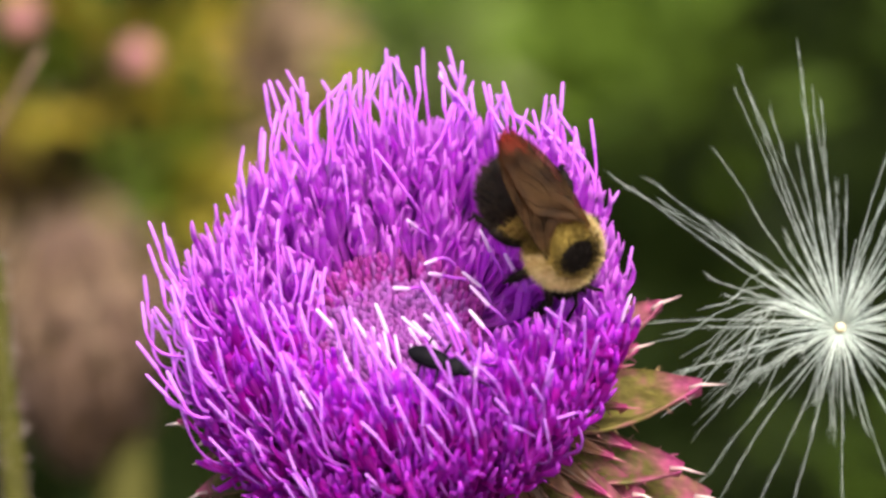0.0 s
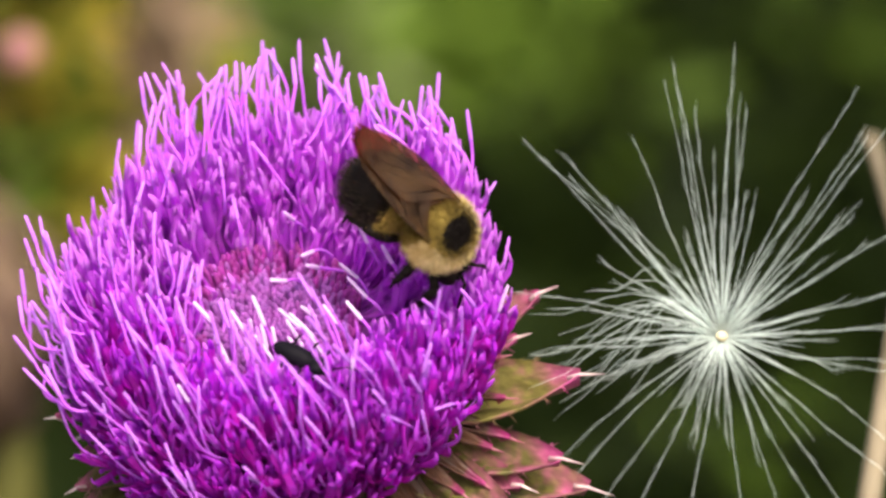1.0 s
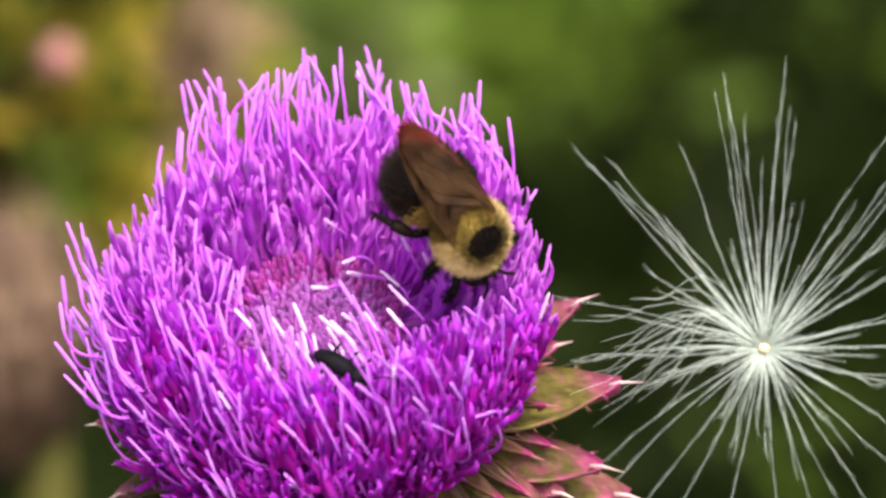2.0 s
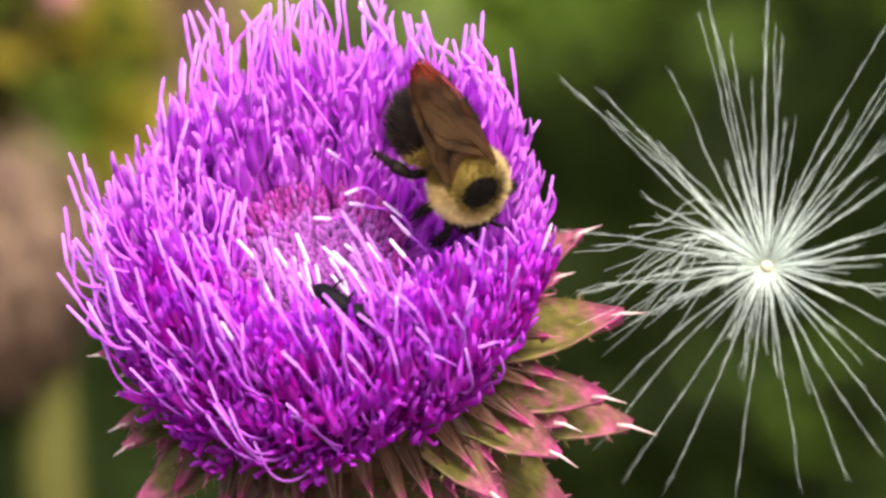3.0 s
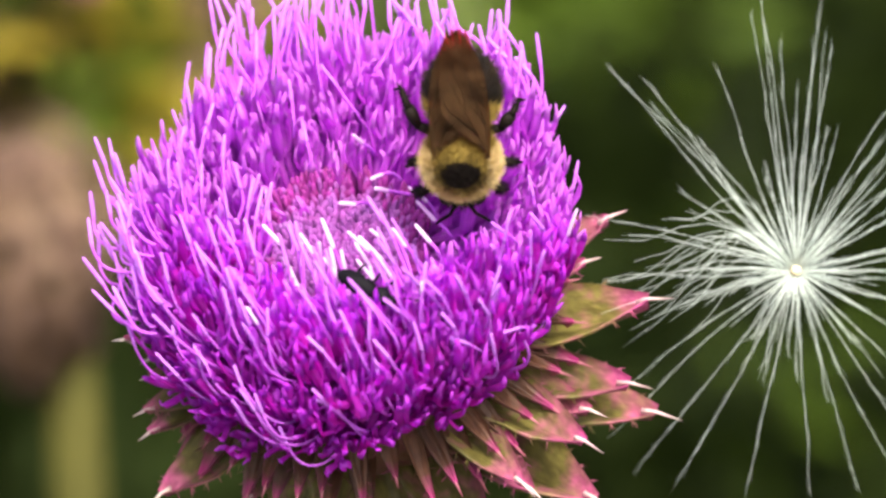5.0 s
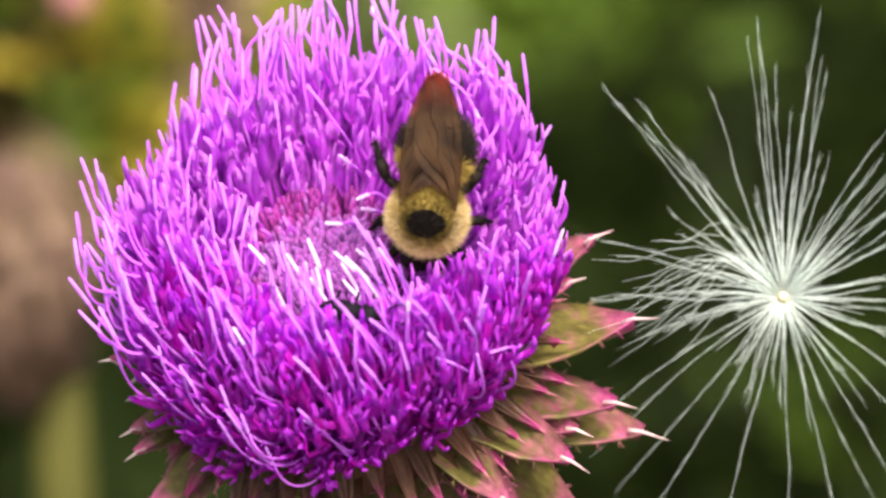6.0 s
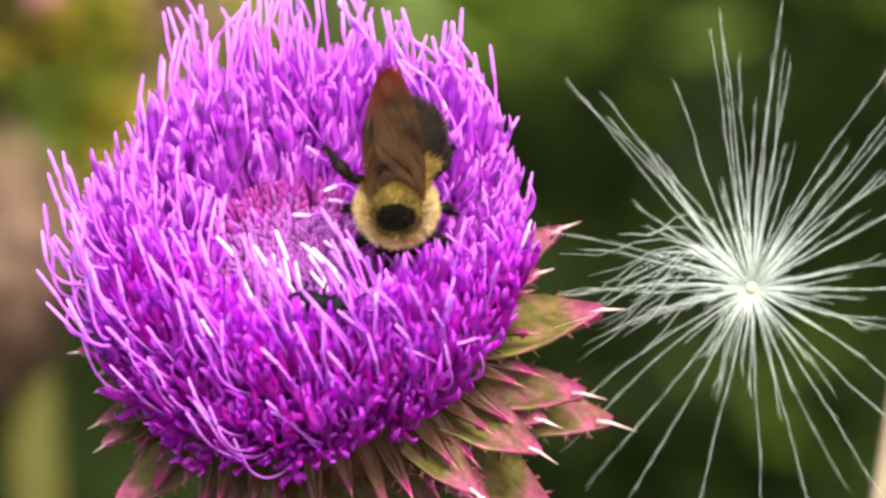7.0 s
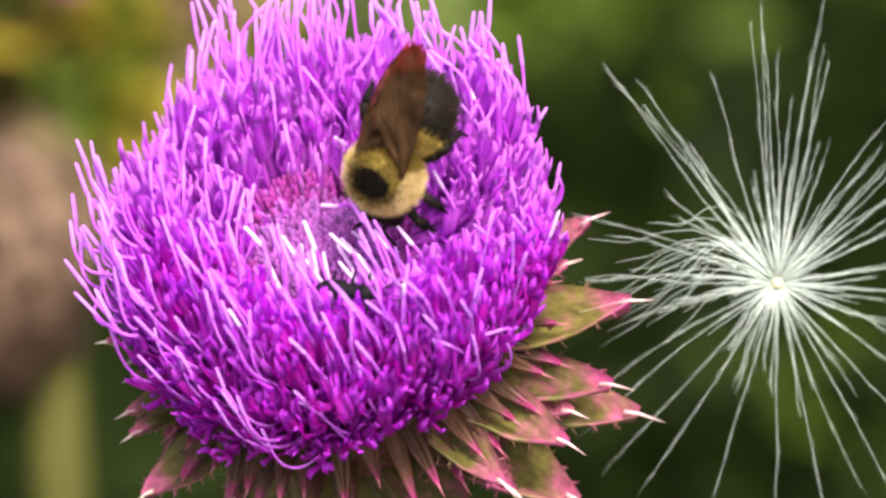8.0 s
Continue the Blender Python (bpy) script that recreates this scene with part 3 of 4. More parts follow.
def seed():
    ob = new("thistle_seed")
    ob.matrix_world = Matrix.Identity(4)
    tagged(ob, "white feathery thistle seed parachute caught beside the flower", "seed")
    hub = Geo()
    hub.ball((0, 0, .15 * MM), (.48 * MM, .44 * MM, .40 * MM), 14, 9, warp=lambda d: 1 + .12 * noise.noise(d * 3))
    part("hub", hub, HUB, ob, "cream knob in the middle")
    ach = Geo()
    ach.ball((0, 0, -2.4 * MM), (.6 * MM, .6 * MM, 2.0 * MM), 10, 8)
    part("achene", ach, STRAW, ob, "small brown seed")
    r = random.Random(11)
    for ang, length, count in BUNDLES:
        lift = r.uniform(-.10, .12)
        sag = r.uniform(-1, 1)
        count = max(1, round(count * (.26 if -150 < ang < -20 else .42)))
        for i in range(count + 1):
            a = radians(ang + (0 if i == 0 else r.gauss(0, 1.3 if i < count else 8)))
            L = length / PER * (1 if i == 0 else r.uniform(.62, 1.0) if i < count else r.uniform(.3, .6))
            d = Vector((math.cos(a), math.sin(a), lift + r.gauss(0, .07)))
            side = Vector((-math.sin(a), math.cos(a), 0)) * ((sag * .5 if i == 0 else sag * 1.2) + r.gauss(0, .45)) * L / 18
            wave = Vector((-math.sin(a), math.cos(a), 0)) * r.gauss(0, .35)
            if math.sin(a) < .5:
                side += Vector((0, -1.5, 0)) * max(0.0, math.cos(a + .6) * -1) * L / 18
            pts = [d * (.25 + (L - .25) * u) + side * u * u + Vector((r.gauss(0, .08), r.gauss(0, .08), 0)) * u + wave * math.sin(5.2 * u) * u for u in (0, .15, .3, .45, .6, .75, .9, 1)]
            g = Geo()
            g.tube([p * MM for p in pts], [w * MM for w in (.044, .034, .025, .019, .016, .014, .012, .007)], 5)
            # fine barbs along the shaft
            for u in range(44):
                q = r.uniform(.05, .97) ** 1.25 * 7
                k = int(q)
                p = pts[k].lerp(pts[k + 1], q - k)
                t = (pts[k + 1] - pts[k]).normalized()
                b = Vector((r.gauss(0, 1), r.gauss(0, 1), r.gauss(0, 1)))
                b = (b - t * b.dot(t)).normalized() * .22 + t * 1.1
                g.tube([p * MM, (p + b * r.uniform(.6, 1.3)) * MM], [.010 * MM, .004 * MM], 3, cap=False)
            part("pappus_hair", g, HAIR, ob)
    # limp hairs that arch over on the side of the flower
    for i in range(20):
        a, L = radians(r.uniform(148, 202)), r.uniform(9, 16)
        d, up = Vector((math.cos(a), math.sin(a), r.gauss(.1, .15))), Vector((0, 1, 0))
        rise, fall = r.uniform(.5, 3.5), r.uniform(3, 8)
        pts = [d * (.25 + L * u) + up * (rise * math.sin(math.pi * min(1, u * 1.3)) - fall * max(0, u - .45) ** 1.6) for u in (0, .15, .3, .45, .6, .7, .8, .9, 1)]
        g = Geo()
        g.tube([p * MM for p in pts], [w * MM for w in (.044, .036, .028, .023, .020, .018, .016, .014, .008)], 5)
        part("pappus_hair", g, HAIR, ob)
    # short soft hairs crowded round the knob
    for i in range(90):
        a, L = i * 2.39996, r.uniform(2.0, 7.0)
        d = Vector((math.cos(a), math.sin(a), r.gauss(-.05, .2)))
        g = Geo()
        g.tube([d * (.2 * MM), d * (L * .5 * MM), (d * L + Vector((r.gauss(0, .4), r.gauss(0, .4), .3))) * MM], [.042 * MM, .028 * MM, .014 * MM], 4)
        part("pappus_hair", g, HAIR, ob)
    return ob


pappus = seed()


# ---- the bumblebee: x ahead, z up, mm ----
def fur(geo, c, r, n, length, rnd, keep, mats, lean=-.5, width=.05):
    """Hairs over an ellipsoid; keep(unit) gives the material's index or None."""
    for _ in range(n):
        d = Vector((rnd.gauss(0, 1), rnd.gauss(0, 1), rnd.gauss(0, 1))).normalized()
        k = keep(d)
        if k is None:
            continue
        p = Vector((c[0] + r[0] * d.x * .97, c[1] + r[1] * d.y * .97, c[2] + r[2] * d.z * .97))
        nrm = Vector((d.x / r[0], d.y / r[1], d.z / r[2])).normalized()
        t = (nrm + Vector((lean, 0, 0)) + Vector((rnd.gauss(0, .3), rnd.gauss(0, .3), rnd.gauss(0, .3)))).normalized()
        L = length * rnd.uniform(.6, 1.2)
        s = t.cross(Vector((rnd.gauss(0, 1), rnd.gauss(0, 1), rnd.gauss(0, 1)))).normalized() * width
        geo.add([(p - s) * MM, (p + s) * MM, (p + t * L * .6 + s * .7) * MM, (p + t * L) * MM, (p + t * L * .6 - s * .7) * MM], [(0, 1, 2, 3, 4)], k)


def bee():
    ob = new("bumblebee")
    tagged(ob, "golden bumblebee with a black thorax spot and smoky brown wings", "bee")
    rnd = random.Random(5)
    # thorax: gold on the back, a pale collar in front and at the sides, a black spot on top

    def coat(d, mess=.12):
        if math.hypot((d.x - .16) * 1.35, d.y) < (.66 if mess > .1 else .60) + rnd.gauss(0, mess) and d.z > 0:
            return 2
        edge = math.hypot(max(d.x, 0) * .95, d.y) + rnd.gauss(0, mess)
        if edge > .70 and d.x > -.45:
            return 1 if edge > .80 else 3
        return 0
    g = Geo()
    size = (2.7, 2.85, 2.5)
    g.ball((0, 0, 0), size, 72, 54)
    g.v = [tuple(Vector(v) * MM) for v in g.v]
    g.m = [coat(Vector(g.v[f[0]]).normalized(), .01) for f in g.f]
    thorax = part("thorax", g, [GOLD, PALE, BLACK, MIDDLE], ob, "furry golden thorax with a black spot")
    f = Geo()
    fur(f, (0, 0, 0), size, 19000, .85, rnd, coat, 3, -.45, .014)
    tagged(part("fur", f, [GOLD, PALE, BLACK, MIDDLE], thorax), kind="stuff")
    # head, tucked down between the florets
    at_head, head_size = (3.0, 0, -2.1), (1.35, 1.75, 1.6)
    h = Geo()
    h.ball(at_head, head_size, 18, 12)
    h.v = [tuple(Vector(v) * MM) for v in h.v]
    head = part("head", h, CHITIN, ob, "black head")
    f = Geo()
    fur(f, at_head, head_size, 900, .6, rnd, lambda d: 0, 1, 0, .03)
    tagged(part("fur", f, [BLACK], head), kind="stuff")
    for s in (1, -1):
        e = Geo()
        e.ball((3.5 * MM, 1.4 * s * MM, -2.2 * MM), (.75 * MM, .5 * MM, 1.15 * MM), 12, 8)
        part("eye", e, CHITIN, head, "glossy black eye")
        a = Geo()
        a.tube([Vector(p) * MM for p in ((4.0, .5 * s, -1.7), (4.9, 1.0 * s, -1.6), (5.6, 1.7 * s, -2.4), (6.2, 2.1 * s, -3.2))], [.17 * MM, .15 * MM, .15 * MM, .12 * MM], 6)
        part("antenna", a, CHITIN, head)
    # abdomen, pivoted behind the thorax
    g = Geo()
    ca, ra = (-2.8, 0, -.3), (3.4, 3.05, 2.6)

    def band(d):
        return 0 if d.x > .25 + rnd.gauss(0, .04) else 1
    seg = lambda d: 1 + .02 * math.cos(d.x * 16)
    g.ball(ca, ra, 24, 22, warp=seg)
    g.v = [tuple(Vector(v) * MM) for v in g.v]
    g.m = [0 if f[0] // 24 < 9 else 1 for f in g.f]
    ab = part("abdomen", g, [GOLD, SHELL], ob, "black abdomen with a yellow fore band")
    f = Geo()
    fur(f, ca, ra, 7000, .7, rnd, lambda d: band(d) if d.x > .1 or rnd.random() < .6 else None, 2, -.9, .022)
    tagged(part("fur", f, [MIDDLE, BROWN], ab), kind="stuff")
    # wings, folded over the back
    for s in (1, -1):
        for nm, k, L, z in (("forewing", 1.20, 11.0, .12 * s), ("hindwing", 1.06, 8.2, -.35)):
            g = Geo()
            rows, cols = 16, 7
            verts = []
            for i in range(rows):
                u = i / (rows - 1)
                out = (1.75 + .35 * math.sin(math.pi * min(u, .5))) * max(0, 1 - u ** 4.0) ** .6
                inn = (1.35 - 2.5 * smooth(.04, .42, u)) * (1 - .8 * u ** 5)
                for j in range(cols):
                    c = j / (cols - 1)
                    y = k * (inn + (out - inn) * c)
                    verts.append(Vector((-L * (u - .05 * math.sin(math.pi * c) * (u > .9)), s * y, z + .10 * math.sin(13 * c + 3 * u) - .05 * y * y + .3 * math.sin(math.pi * u))) * MM)
            back = [v - Vector((0, 0, .03 * MM)) for v in verts]
            n = len(verts)
            fs = []
            for i in range(rows - 1):
                for j in range(cols - 1):
                    a = i * cols + j
                    fs += [(a, a + 1, a + cols + 1, a + cols), (n + a, n + a + cols, n + a + cols + 1, n + a + 1)]
            g.add(verts + back, fs)
            wing = part(nm, g, WING, ob, "smoky brown translucent wing")
            for path in (((0, 6), (4, 6), (8, 6), (13, 6)), ((0, 5), (4, 5), (8, 4), (10, 4)), ((0, 4), (4, 3), (8, 2), (10, 1)), ((4, 5), (6, 4), (7, 2)), ((8, 6), (9, 4), (11, 3)), ((3, 3), (6, 1), (8, 0)), ((5, 6), (7, 5), (9, 5), (12, 5)), ((6, 3), (8, 3), (10, 2), (12, 2))):
                v = Geo()
                v.tube([verts[i * cols + j] + Vector((0, 0, .02 * MM)) for i, j in path], [.028 * MM] * (len(path) - 1) + [.015 * MM], 4)
                part("vein", v, VEIN, wing)
    # legs
    for s in (1, -1):
        for nm, x, pts in (("fore_leg", 2.2, ((0, 0, 0), (1.4, 1.6, .2), (2.4, 2.4, -1.8), (3.2, 2.4, -3.8))),
                           ("middle_leg", .2, ((0, 0, 0), (.3, 1.9, .5), (.7, 3.2, -.5), (1.4, 3.7, -2.6))),
                           ("hind_leg", -1.8, ((0, 0, 0), (-1.2, 1.8, .6), (-3.2, 2.7, .5), (-4.8, 3.2, -1.0)))):
            g = Geo()
            reach = (.70 if nm == "hind_leg" else .62) * rnd.uniform(.85, 1.1)
            P = [Vector((p[0], p[1] * s, p[2])) * reach for p in pts]
            fat = 1.3 if nm == "hind_leg" else 1.0
            g.tube([P[0] * MM, P[0].lerp(P[1], .5) * MM, P[1] * MM], [.32 * MM, .40 * MM, .34 * MM], 8)
            g.tube([P[1] * MM, P[1].lerp(P[2], .6) * MM, P[2] * MM], [.34 * MM, .40 * fat * MM, .36 * fat * MM], 8)
            g.tube([P[2] * MM, P[2].lerp(P[3], .5) * MM, P[3] * MM, (P[3] + Vector((.2, .5 * s, -.4))) * MM], [.33 * MM, .25 * MM, .18 * MM, .07 * MM], 7)
            for _ in range(420):
                i = rnd.randrange(3)
                p = P[i].lerp(P[i + 1], rnd.random())
                d = Vector((rnd.gauss(0, 1), rnd.gauss(0, 1), rnd.gauss(0, 1))).normalized()
                g.tube([p * MM, (p + d * .7) * MM], [.028 * MM, .008 * MM], 3, cap=False)
            part(nm, g, CHITIN, ob, "bristly black leg", m=pose(x * MM, 1.9 * s * MM, -1.9 * MM))
    return ob


bumblebee = bee()


# ---- the beetle in the florets ----
def beetle():
    ob = new("beetle")
    tagged(ob, "small dull black beetle burrowing between the florets", "beetle")
    g = Geo()
    g.ball((-.6 * MM, 0, 0), (1.85 * MM, .85 * MM, .75 * MM), 16, 12)
    part("elytra", g, BEETLE, ob, "black wing cases")
    g = Geo()
    g.ball((1.5 * MM, 0, -.05 * MM), (.75 * MM, .8 * MM, .6 * MM), 14, 8)
    part("pronotum", g, BEETLE, ob)
    g = Geo()
    g.ball((2.3 * MM, 0, -.15 * MM), (.5 * MM, .5 * MM, .4 * MM), 12, 8)
    part("head", g, BEETLE, ob)
    for s in (1, -1):
        g = Geo()
        g.tube([Vector(p) * MM for p in ((2.6, .2 * s, 0), (3.5, .7 * s, .4), (4.6, .9 * s, .5))], [.06 * MM, .07 * MM, .1 * MM], 5)
        part("antenna", g, BEETLE, ob)
        for x in (-1.2, .3, 1.5):
            g = Geo()
            g.tube([Vector(p) * MM for p in ((x, .7 * s, -.3), (x + .2, 1.5 * s, .1), (x + .1, 2.1 * s, -.8))], [.14 * MM, .11 * MM, .06 * MM], 5)
            part("leg", g, BEETLE, ob)
    return ob


small_beetle = beetle()


# ---- behind the flower ----
def leaf_cloud(name, label, category, spots, count, size, mats, seedn, stretch=(1, 1, 1)):
    """A loose cloud of pointed leaves round the given (place, radius) spots."""
    r = random.Random(seedn)
    g = Geo()
    for c, rad in spots:
        for _ in range(count):
            d = Vector((r.gauss(0, 1), r.gauss(0, 1), r.gauss(0, 1))).normalized() * rad * r.random() ** .45
            p = Vector(c) + Vector([a * b for a, b in zip(d, stretch)])
            t = Vector((r.gauss(0, 1), r.gauss(0, 1), r.gauss(0, .8) + .3)).normalized()
            s = t.cross(Vector((r.gauss(0, 1), r.gauss(0, 1), r.gauss(0, 1)))).normalized()
            n = t.cross(s)
            L = size * r.uniform(.5, 1.3)
            g.add([p, p + t * L * .35 + s * L * .16 + n * L * .04, p + t * L * .7 + s * L * .11 + n * L * .03, p + t * L, p + t * L * .7 - s * L * .11 + n * L * .03, p + t * L * .35 - s * L * .16 + n * L * .04, p + t * L * .5],
                  [(0, 1, 6), (1, 2, 6), (2, 3, 6), (3, 4, 6), (4, 5, 6), (5, 0, 6)], r.randrange(len(mats)))
    for c, rad in spots:
        foot = Vector((c[0] + r.uniform(-.03, .03), c[1] + r.uniform(0, .08), 0))
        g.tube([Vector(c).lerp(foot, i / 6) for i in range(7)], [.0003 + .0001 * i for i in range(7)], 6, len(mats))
    # the stalks share the leaf colour that holds the shade
    ob = part(name, g, mats + [LEAF_SHADE])
    return tagged(ob, label, category, kind="stuff")


def stalk(name, label, a, b, r0, r1, mat, category="stem", hairs=0):
    g = Geo()
    a, b = Vector(a), Vector(b)
    b = a + (b - a) * (a.z / (a.z - b.z))          # down to the ground
    steps = [0, .004, .01, .02, .04, .08, .16, .3, .5, .75, 1]
    g.tube([a.lerp(b, u) for u in steps], [r0 + (r1 - r0) * u for u in steps], 12)
    if hairs:
        r, down = random.Random(3), Geo()
        for _ in range(hairs):
            u = r.uniform(0, .09)
            w = r.uniform(0, 6.28)
            rad = r0 + (r1 - r0) * u
            q = a.lerp(b, u) + (RIGHT * math.cos(w) + AWAY * math.sin(w)) * rad
            out = (RIGHT * math.cos(w) + AWAY * math.sin(w) + UP * r.uniform(-.6, .6)) * r.uniform(.3, 1.0) * MM
            down.tube([q, q + out * .6, q + out + UP * .2 * MM], [.035 * MM, .028 * MM, .010 * MM], 4, cap=False)
    ob = tagged(part(name, g, mat), label, category)
    if hairs:
        tagged(part("hair", down, SPINE, ob, "pale stem hairs"), kind="stuff")
    return ob


def px(x, y, k):
    """A place named by the sway table's units from the upper left of the view."""
    return at((x - 784) / PER, (441 - y) / PER, k)


# a withered thistle head with its stem
def withered():
    ob = new("withered_thistle")
    tagged(ob, "blurred pinkish-brown withered thistle head on a green stem", "flower")
    c = px(45, 435, 250)
    ob.matrix_world = Matrix.Translation(c)
    r = random.Random(17)
    g = Geo()
    g.ball((0, 0, -3 * MM), (10 * MM, 9.5 * MM, 17 * MM), 28, 22, warp=lambda d: 1 + .18 * noise.noise(d * 3))
    part("seed_head", g, SEEDY, ob, "pinkish-brown fluffy head")
    # the spent florets stand up in ragged tufts
    tufts = [(Vector((r.uniform(-.4, .4), r.uniform(-.3, .3), 1)).normalized(), r.uniform(.7, 1.1)) for _ in range(9)]
    fluff = Geo()
    for _ in range(900):
        way, size = r.choice(tufts)
        foot = Vector((r.gauss(0, 5.5), r.gauss(0, 5), r.uniform(-6, 8)))
        end = foot * .55 + way * (r.uniform(8, 15) * size) + Vector((r.gauss(0, .9), r.gauss(0, .9), 0))
        s = Vector((r.gauss(0, 1), r.gauss(0, 1), 0)).normalized() * r.uniform(.10, .22)
        m = foot.lerp(end, .5) + Vector((foot.x, foot.y, 0)) * .2
        fluff.add([(foot - s) * MM, (foot + s) * MM, (m + s) * MM, end * MM, (m - s) * MM], [(0, 1, 2, 3, 4)], 0 if r.random() < .7 else 1)
    tagged(part("fluff", fluff, [TAN, SEEDY], ob, "beige dry tufts"), kind="stuff")
    # dry scales below
    scale = Geo()
    for i in range(150):
        w, z = i * 2.39996, r.uniform(-17, 3)
        out = Vector((math.cos(w), math.sin(w), 0))
        q = out * (9.5 * math.sqrt(max(.15, 1 - ((z + 3) / 17) ** 2))) + Vector((0, 0, z))
        t, s = (out * .5 + Vector((0, 0, r.uniform(.3, 1)))).normalized() * r.uniform(3, 5.5), out.cross(Vector((0, 0, 1))) * r.uniform(.7, 1.2)
        scale.add([(q - s) * MM, (q + s) * MM, (q + t * .6 + s * .8) * MM, (q + t + out) * MM, (q + t * .6 - s * .8) * MM], [(0, 1, 2, 3, 4)], r.randrange(2))
    tagged(part("dry_scale", scale, [SEEDY, UMBER], ob, "brown dry scales"), kind="stuff")
    s = Geo()
    foot = Vector((.03, .05, -c.z))
    s.tube([Vector((5 * MM, 0, -14 * MM)).lerp(foot, i / 10) + Vector((2 * MM, 0, 0)) * math.sin(3.14 * i / 10) for i in range(11)], [(3.6 + .2 * i) * MM for i in range(11)], 10)
    part("stem", s, STEM, ob)
    return ob


withered()
for x, y in ((148, -40), (-60, -110)):
    g = Geo()
    g.ball((0, 0, 0), (2.9 * MM, 2.9 * MM, 3.2 * MM), 14, 10, warp=lambda d: 1 + .12 * noise.noise(d * 4))
    b = new("pink_flower")
    part("pink_bud", g, PINK, b)
    st = Geo()
    st.tube([Vector((0, 0, -2 * MM)), Vector((-.01, .08, -.05)), Vector((-.03, .2, -.3)), Vector((-.03, .25, -px(x, y, 300).z))], [.3 * MM, .35 * MM, .4 * MM, .6 * MM], 8)
    part("stem", st, STEM, b)
    b.matrix_world = Matrix.Translation(px(x, y, 300))
    tagged(b, "small blurred pink flower bud", "flower", "pink buds")
stalk("straw_stem", "pale dry grass stem beside the seed", px(1712, 400, 40), px(1632, 870, 40), 1.0 * MM, 1.7 * MM, STRAW)
stalk("dry_stalk", "thin beige dry stalk behind the seed", px(1655, 105, 90), px(1740, 400, 90), .6 * MM, 1.2 * MM, STRAW)
stalk("hairy_stem", "green hairy thistle stem with a pale edge", px(-118, 300, 60), px(-68, 740, 60), 1.2 * MM, 3.0 * MM, STEM, hairs=700)
stalk("twig", "thin dark dry twig", px(-25, -60, 110), px(-120, 110, 110), .4 * MM, .9 * MM, SEEDY)


def clump(x, y, k, reach):
    """A spot of leaves: its middle and its radius, reach in the sway table's units."""
    return px(x, y, k), reach / PER * MM * (1 + k * MM / DIST)


def spots(k, *round_them):
    return [clump(x, y, k, reach) for x, y, reach in round_them]


leaf_cloud("weed", "yellow-green leaves of a neighbouring thistle", "plant", spots(600, (245, -70, 85), (310, 70, 85), (310, -120, 90), (400, 10, 70), (330, 150, 60)), 130, .015, [OLIVE, OLIVE, OLIVE, GREEN], 3)
leaf_cloud("green_weed", "fresh green leaves between dry ones", "plant", spots(560, (-45, -60, 80), (70, -30, 80), (240, 40, 70), (215, 140, 80), (130, 40, 70), (230, -190, 90), (0, -180, 120), (200, 220, 50)), 120, .015, [GREEN, OLIVE, LEAF_SHADE, OLIVE], 9)
leaf_cloud("brown_weed", "withered brown leaves round a spent thistle", "plant", spots(640, (-30, 100, 75), (50, 115, 65), (110, 185, 60), (170, 270, 55), (40, 220, 80), (-80, 190, 70)), 170, .013, [UMBER, UMBER, UMBER, SEEDY, OLIVE], 4)
leaf_cloud("dry_weed", "pale beige dry leaves", "plant", spots(560, (385, -10, 48), (430, -90, 55), (160, 110, 45), (300, 130, 36), (90, 40, 40)), 60, .011, [TAN, TAN, SEEDY], 10)
leaf_cloud("green_shrub", "soft green sunlit undergrowth", "plant", spots(1250, (480, -110, 210), (700, -80, 190), (850, -10, 120), (960, -120, 130), (450, 60, 110)), 200, .028, [GREEN], 5)
leaf_cloud("pale_shrub", "soft grey-green leaves behind the flower", "plant", spots(1150, (590, -20, 90), (700, -30, 90)), 100, .026, [SAGE, GREEN], 12)
# dimness and shade of these shrubs come from the darkened leaf colour
leaf_cloud("olive_shrub", "olive leaves in the undergrowth, dimmed by shade in their colour", "plant", spots(1500, (1200, -230, 170), (1060, -10, 150), (1200, 20, 130), (1640, 0, 130), (1480, -240, 150)), 100, .03, [GREEN, LEAF_SHADE, LEAF_SHADE], 6)
leaf_cloud("low_shrub", "green leaves low in the undergrowth, dimmed by shade in their colour", "plant", spots(1300, (1400, 740, 180), (1650, 900, 150)), 120, .028, [GREEN, LEAF_SHADE, LEAF_SHADE, LEAF_SHADE], 7)
leaf_cloud("dark_shrub", "green undergrowth with its shade put into the leaf colour", "plant", [(px(1200, 300, 2300), .45), (px(180, 800, 1900), .26), (px(90, 560, 2100), .3), (px(400, 500, 2400), .5), (px(800, 900, 2300), .5), (px(900, -200, 2700), .6), (px(1700, 800, 2400), .5), (px(-100, 100, 2600), .5), (px(1700, -100, 2600), .5), ((-1.3, 2.6, .45), .55), ((1.4, 2.7, .45), .55), ((-2.2, 2.9, .4), .5), ((2.3, 2.9, .4), .5)], 900, .09, [LEAF_SHADE], 8)


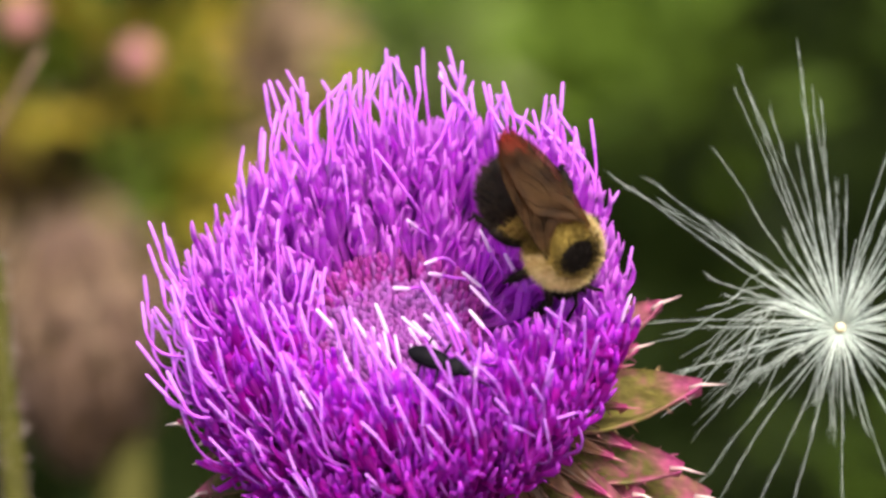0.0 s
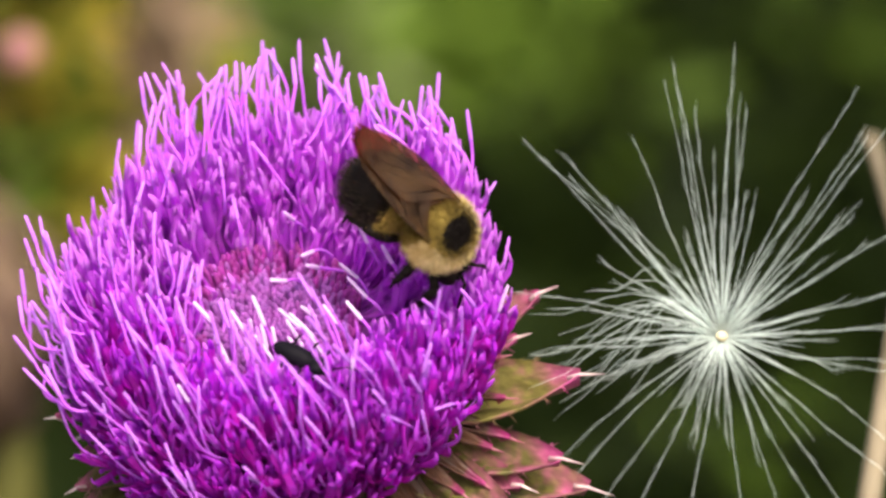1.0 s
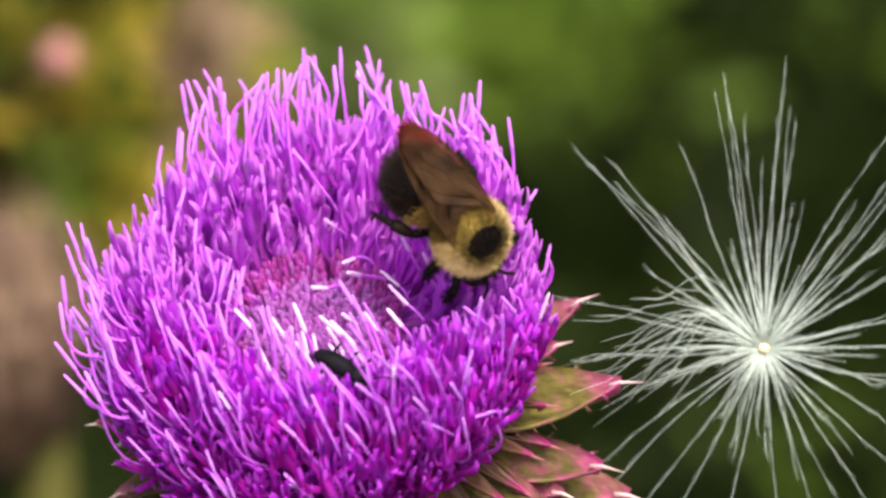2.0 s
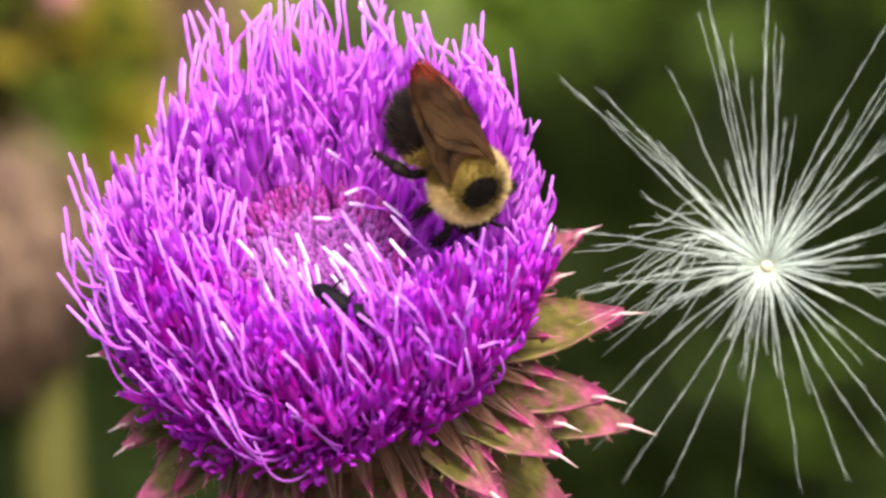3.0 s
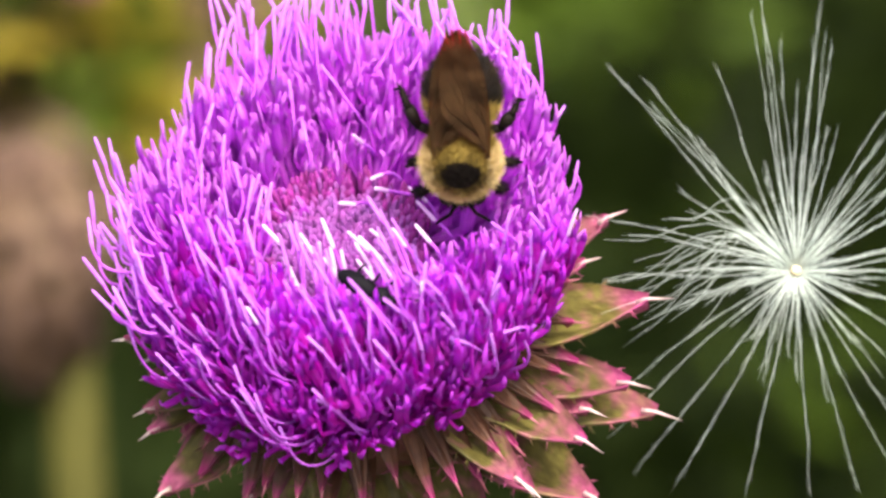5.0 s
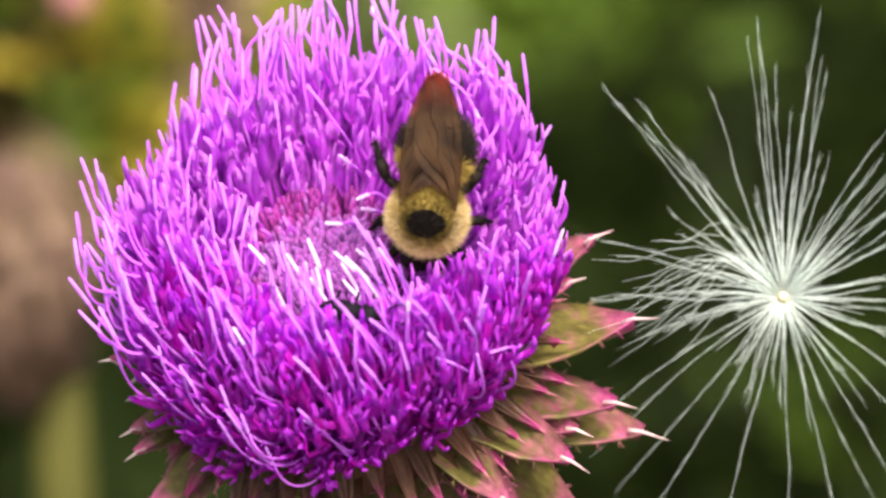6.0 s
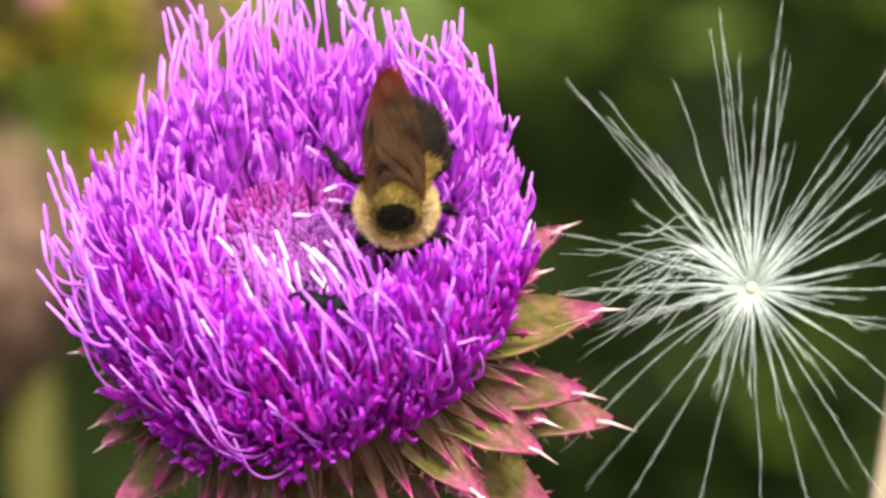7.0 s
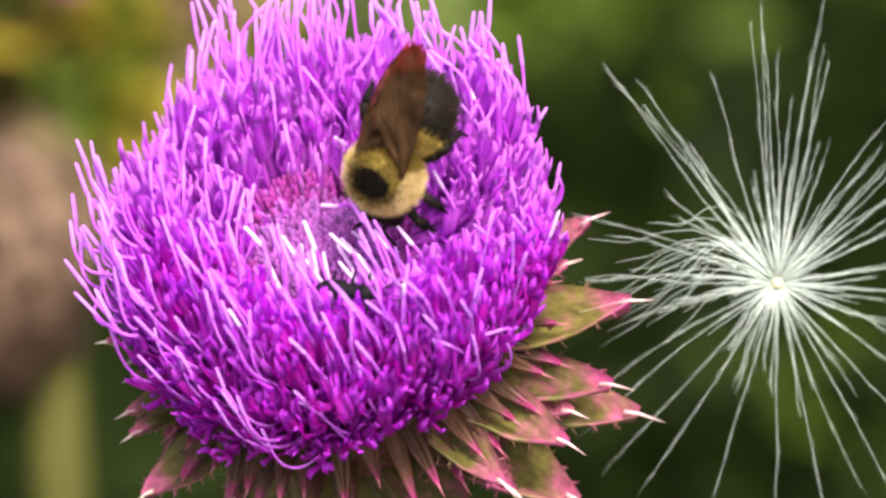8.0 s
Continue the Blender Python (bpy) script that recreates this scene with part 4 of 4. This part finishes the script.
# ---- what moves ----
# seconds, place of the spot on its back and of the wing tip (right, down, in the sway table's units), roll to its right and bend of the abdomen in degrees
BEE = [(0.0, 1034, 453, 896, 239, -18, 6), (0.3, 1008, 421, 873, 204, -20, 6), (0.5, 888, 410, 787, 184, -20, 5), (0.8, 812, 385, 630, 207, -23, 5), (1.0, 812, 410, 626, 231, -25, 4),
       (1.2, 806, 392, 654, 190, -24, 10), (1.5, 855, 448, 699, 244, -22, 5), (1.7, 865, 443, 712, 257, -20, 5)]
BEE += [(2.8, 848, 332, 772, 123, -8, 6), (3.0, 855, 342, 737, 115, -15, 7), (3.2, 843, 374, 718, 140, -18, 8), (3.5, 827, 358, 703, 124, -20, 8), (3.8, 782, 353, 719, 106, -14, 14),
        (4.0, 734, 320, 714, 88, -6, 12), (4.2, 744, 315, 729, 76, -2, 6), (4.5, 812, 315, 825, 60, 0, 0), (4.7, 835, 302, 822, 43, 0, -4)]
BEE += [(5.8, 739, 403, 744, 144, 0, -8), (6.0, 754, 398, 775, 118, 0, -8), (6.2, 780, 401, 777, 126, 0, -15), (6.5, 790, 388, 822, 111, 0, -20), (6.8, 734, 388, 754, 114, 0, -18), (7.0, 699, 388, 686, 116, 0, -25),
        (7.2, 697, 393, 674, 128, 0, -27), (7.5, 719, 393, 676, 128, 0, -28), (7.7, 727, 375, 732, 108, 2, -16), (7.9, 668, 318, 748, 78, 14, -11), (8.0, 652, 328, 737, 78, 18, -10)]


def sway(t):
    return next((dx, dy) for s, dx, dy in SWAY if abs(s - t) < .01)


def motions():
    rows = []
    for t, x, y, u, v, turn, _ in BEE:
        dx, dy = sway(t)
        ahead = (RIGHT * (x - u) - UP * (y - v)).normalized()
        # the shorter the bee looks, the steeper it stands with its head down
        dip = math.acos(min(math.cos(radians(4)), max(math.cos(radians(20)), math.hypot(x - u, y - v) / PER / 12.6)))
        ahead = (ahead * math.cos(dip) + AWAY * math.sin(dip)).normalized()
        y_ax = (-AWAY).cross(ahead).normalized()
        m = Matrix((ahead, y_ax, ahead.cross(y_ax))).transposed().to_4x4() @ pose(0, 0, 0, turn)
        rows.append((t, Matrix.Translation(px(x - dx, y - dy, -14.8)) @ m @ pose(-.4 * MM, 0, -2.7 * MM)))
    walk(bumblebee, rows)
    # wings and abdomen turn on the thorax
    bend = [(row[0], row[6]) for row in BEE]
    for o in bumblebee.children:
        if o.name.startswith("abdomen"):
            walk(o, [(t, pose(-2.6 * MM, 0, -.5 * MM, 0, -19, d)) for t, d in bend])
        elif "wing" in o.name:
            s = 1 if o.data.vertices[6].co.y > 0 else -1
            walk(o, [(t, pose(-.7 * MM, .15 * s * MM, 2.0 * MM, 0, 2, s * 3)) for t, d in bend])
    # the legs feel their way
    r = random.Random(21)
    for o in bumblebee.children:
        if "leg" in o.name:
            at_rest = o.location.copy()
            walk(o, [(i * .5, pose(*at_rest, r.uniform(-9, 9), r.uniform(-9, 9), r.uniform(-16, 16))) for i in range(17)])
    # the seed nods in the air
    drift = [(0.0, 1251, 90, 34), (0.5, 1254, 117, 40), (1.0, 1258, 125, 45.5), (1.5, 1259, 144, 52), (1.7, 1260, 140, 50), (2.8, 1261, 112, 44), (3.0, 1261, 108, 43), (3.5, 1265, 127, 43), (4.0, 1270, 148, 44.5),
             (4.5, 1268, 148, 46.5), (4.7, 1268, 140, 47), (5.8, 1270, 152, 50), (6.0, 1270, 153, 50), (6.5, 1269, 150, 49), (7.0, 1270, 153, 49), (7.5, 1268, 150, 50), (8.0, 1267, 161, 52)]
    rows = []
    for t, x, y, turn in drift:
        m = frame_of(px(x + 135, y + 335, 4.0), -AWAY, RIGHT)
        rows.append((t, m @ pose(0, 0, 0, 0, 0, 48 - turn)))
    walk(pappus, rows)
    # the beetle crawls down between the florets
    crawl = [(0.0, 673, 484, -17.4, -20), (0.2, 668, 487, -17.6, -20), (0.5, 652, 492, -16.0, -24), (1.0, 650, 494, -15.4, -28), (1.7, 650, 494, -15.4, -28), (2.8, 640, 506, -15.5, -35), (4.7, 640, 504, -15.5, -35), (5.8, 638, 512, -15.2, -8), (8.0, 640, 508, -15.2, -5)]
    walk(small_beetle, [(t, frame_of(px(x, y, k), (UP * .5 - AWAY).normalized(), RIGHT) @ pose(0, 0, 0, 0, 0, d)) for t, x, y, k, d in crawl])


motions()
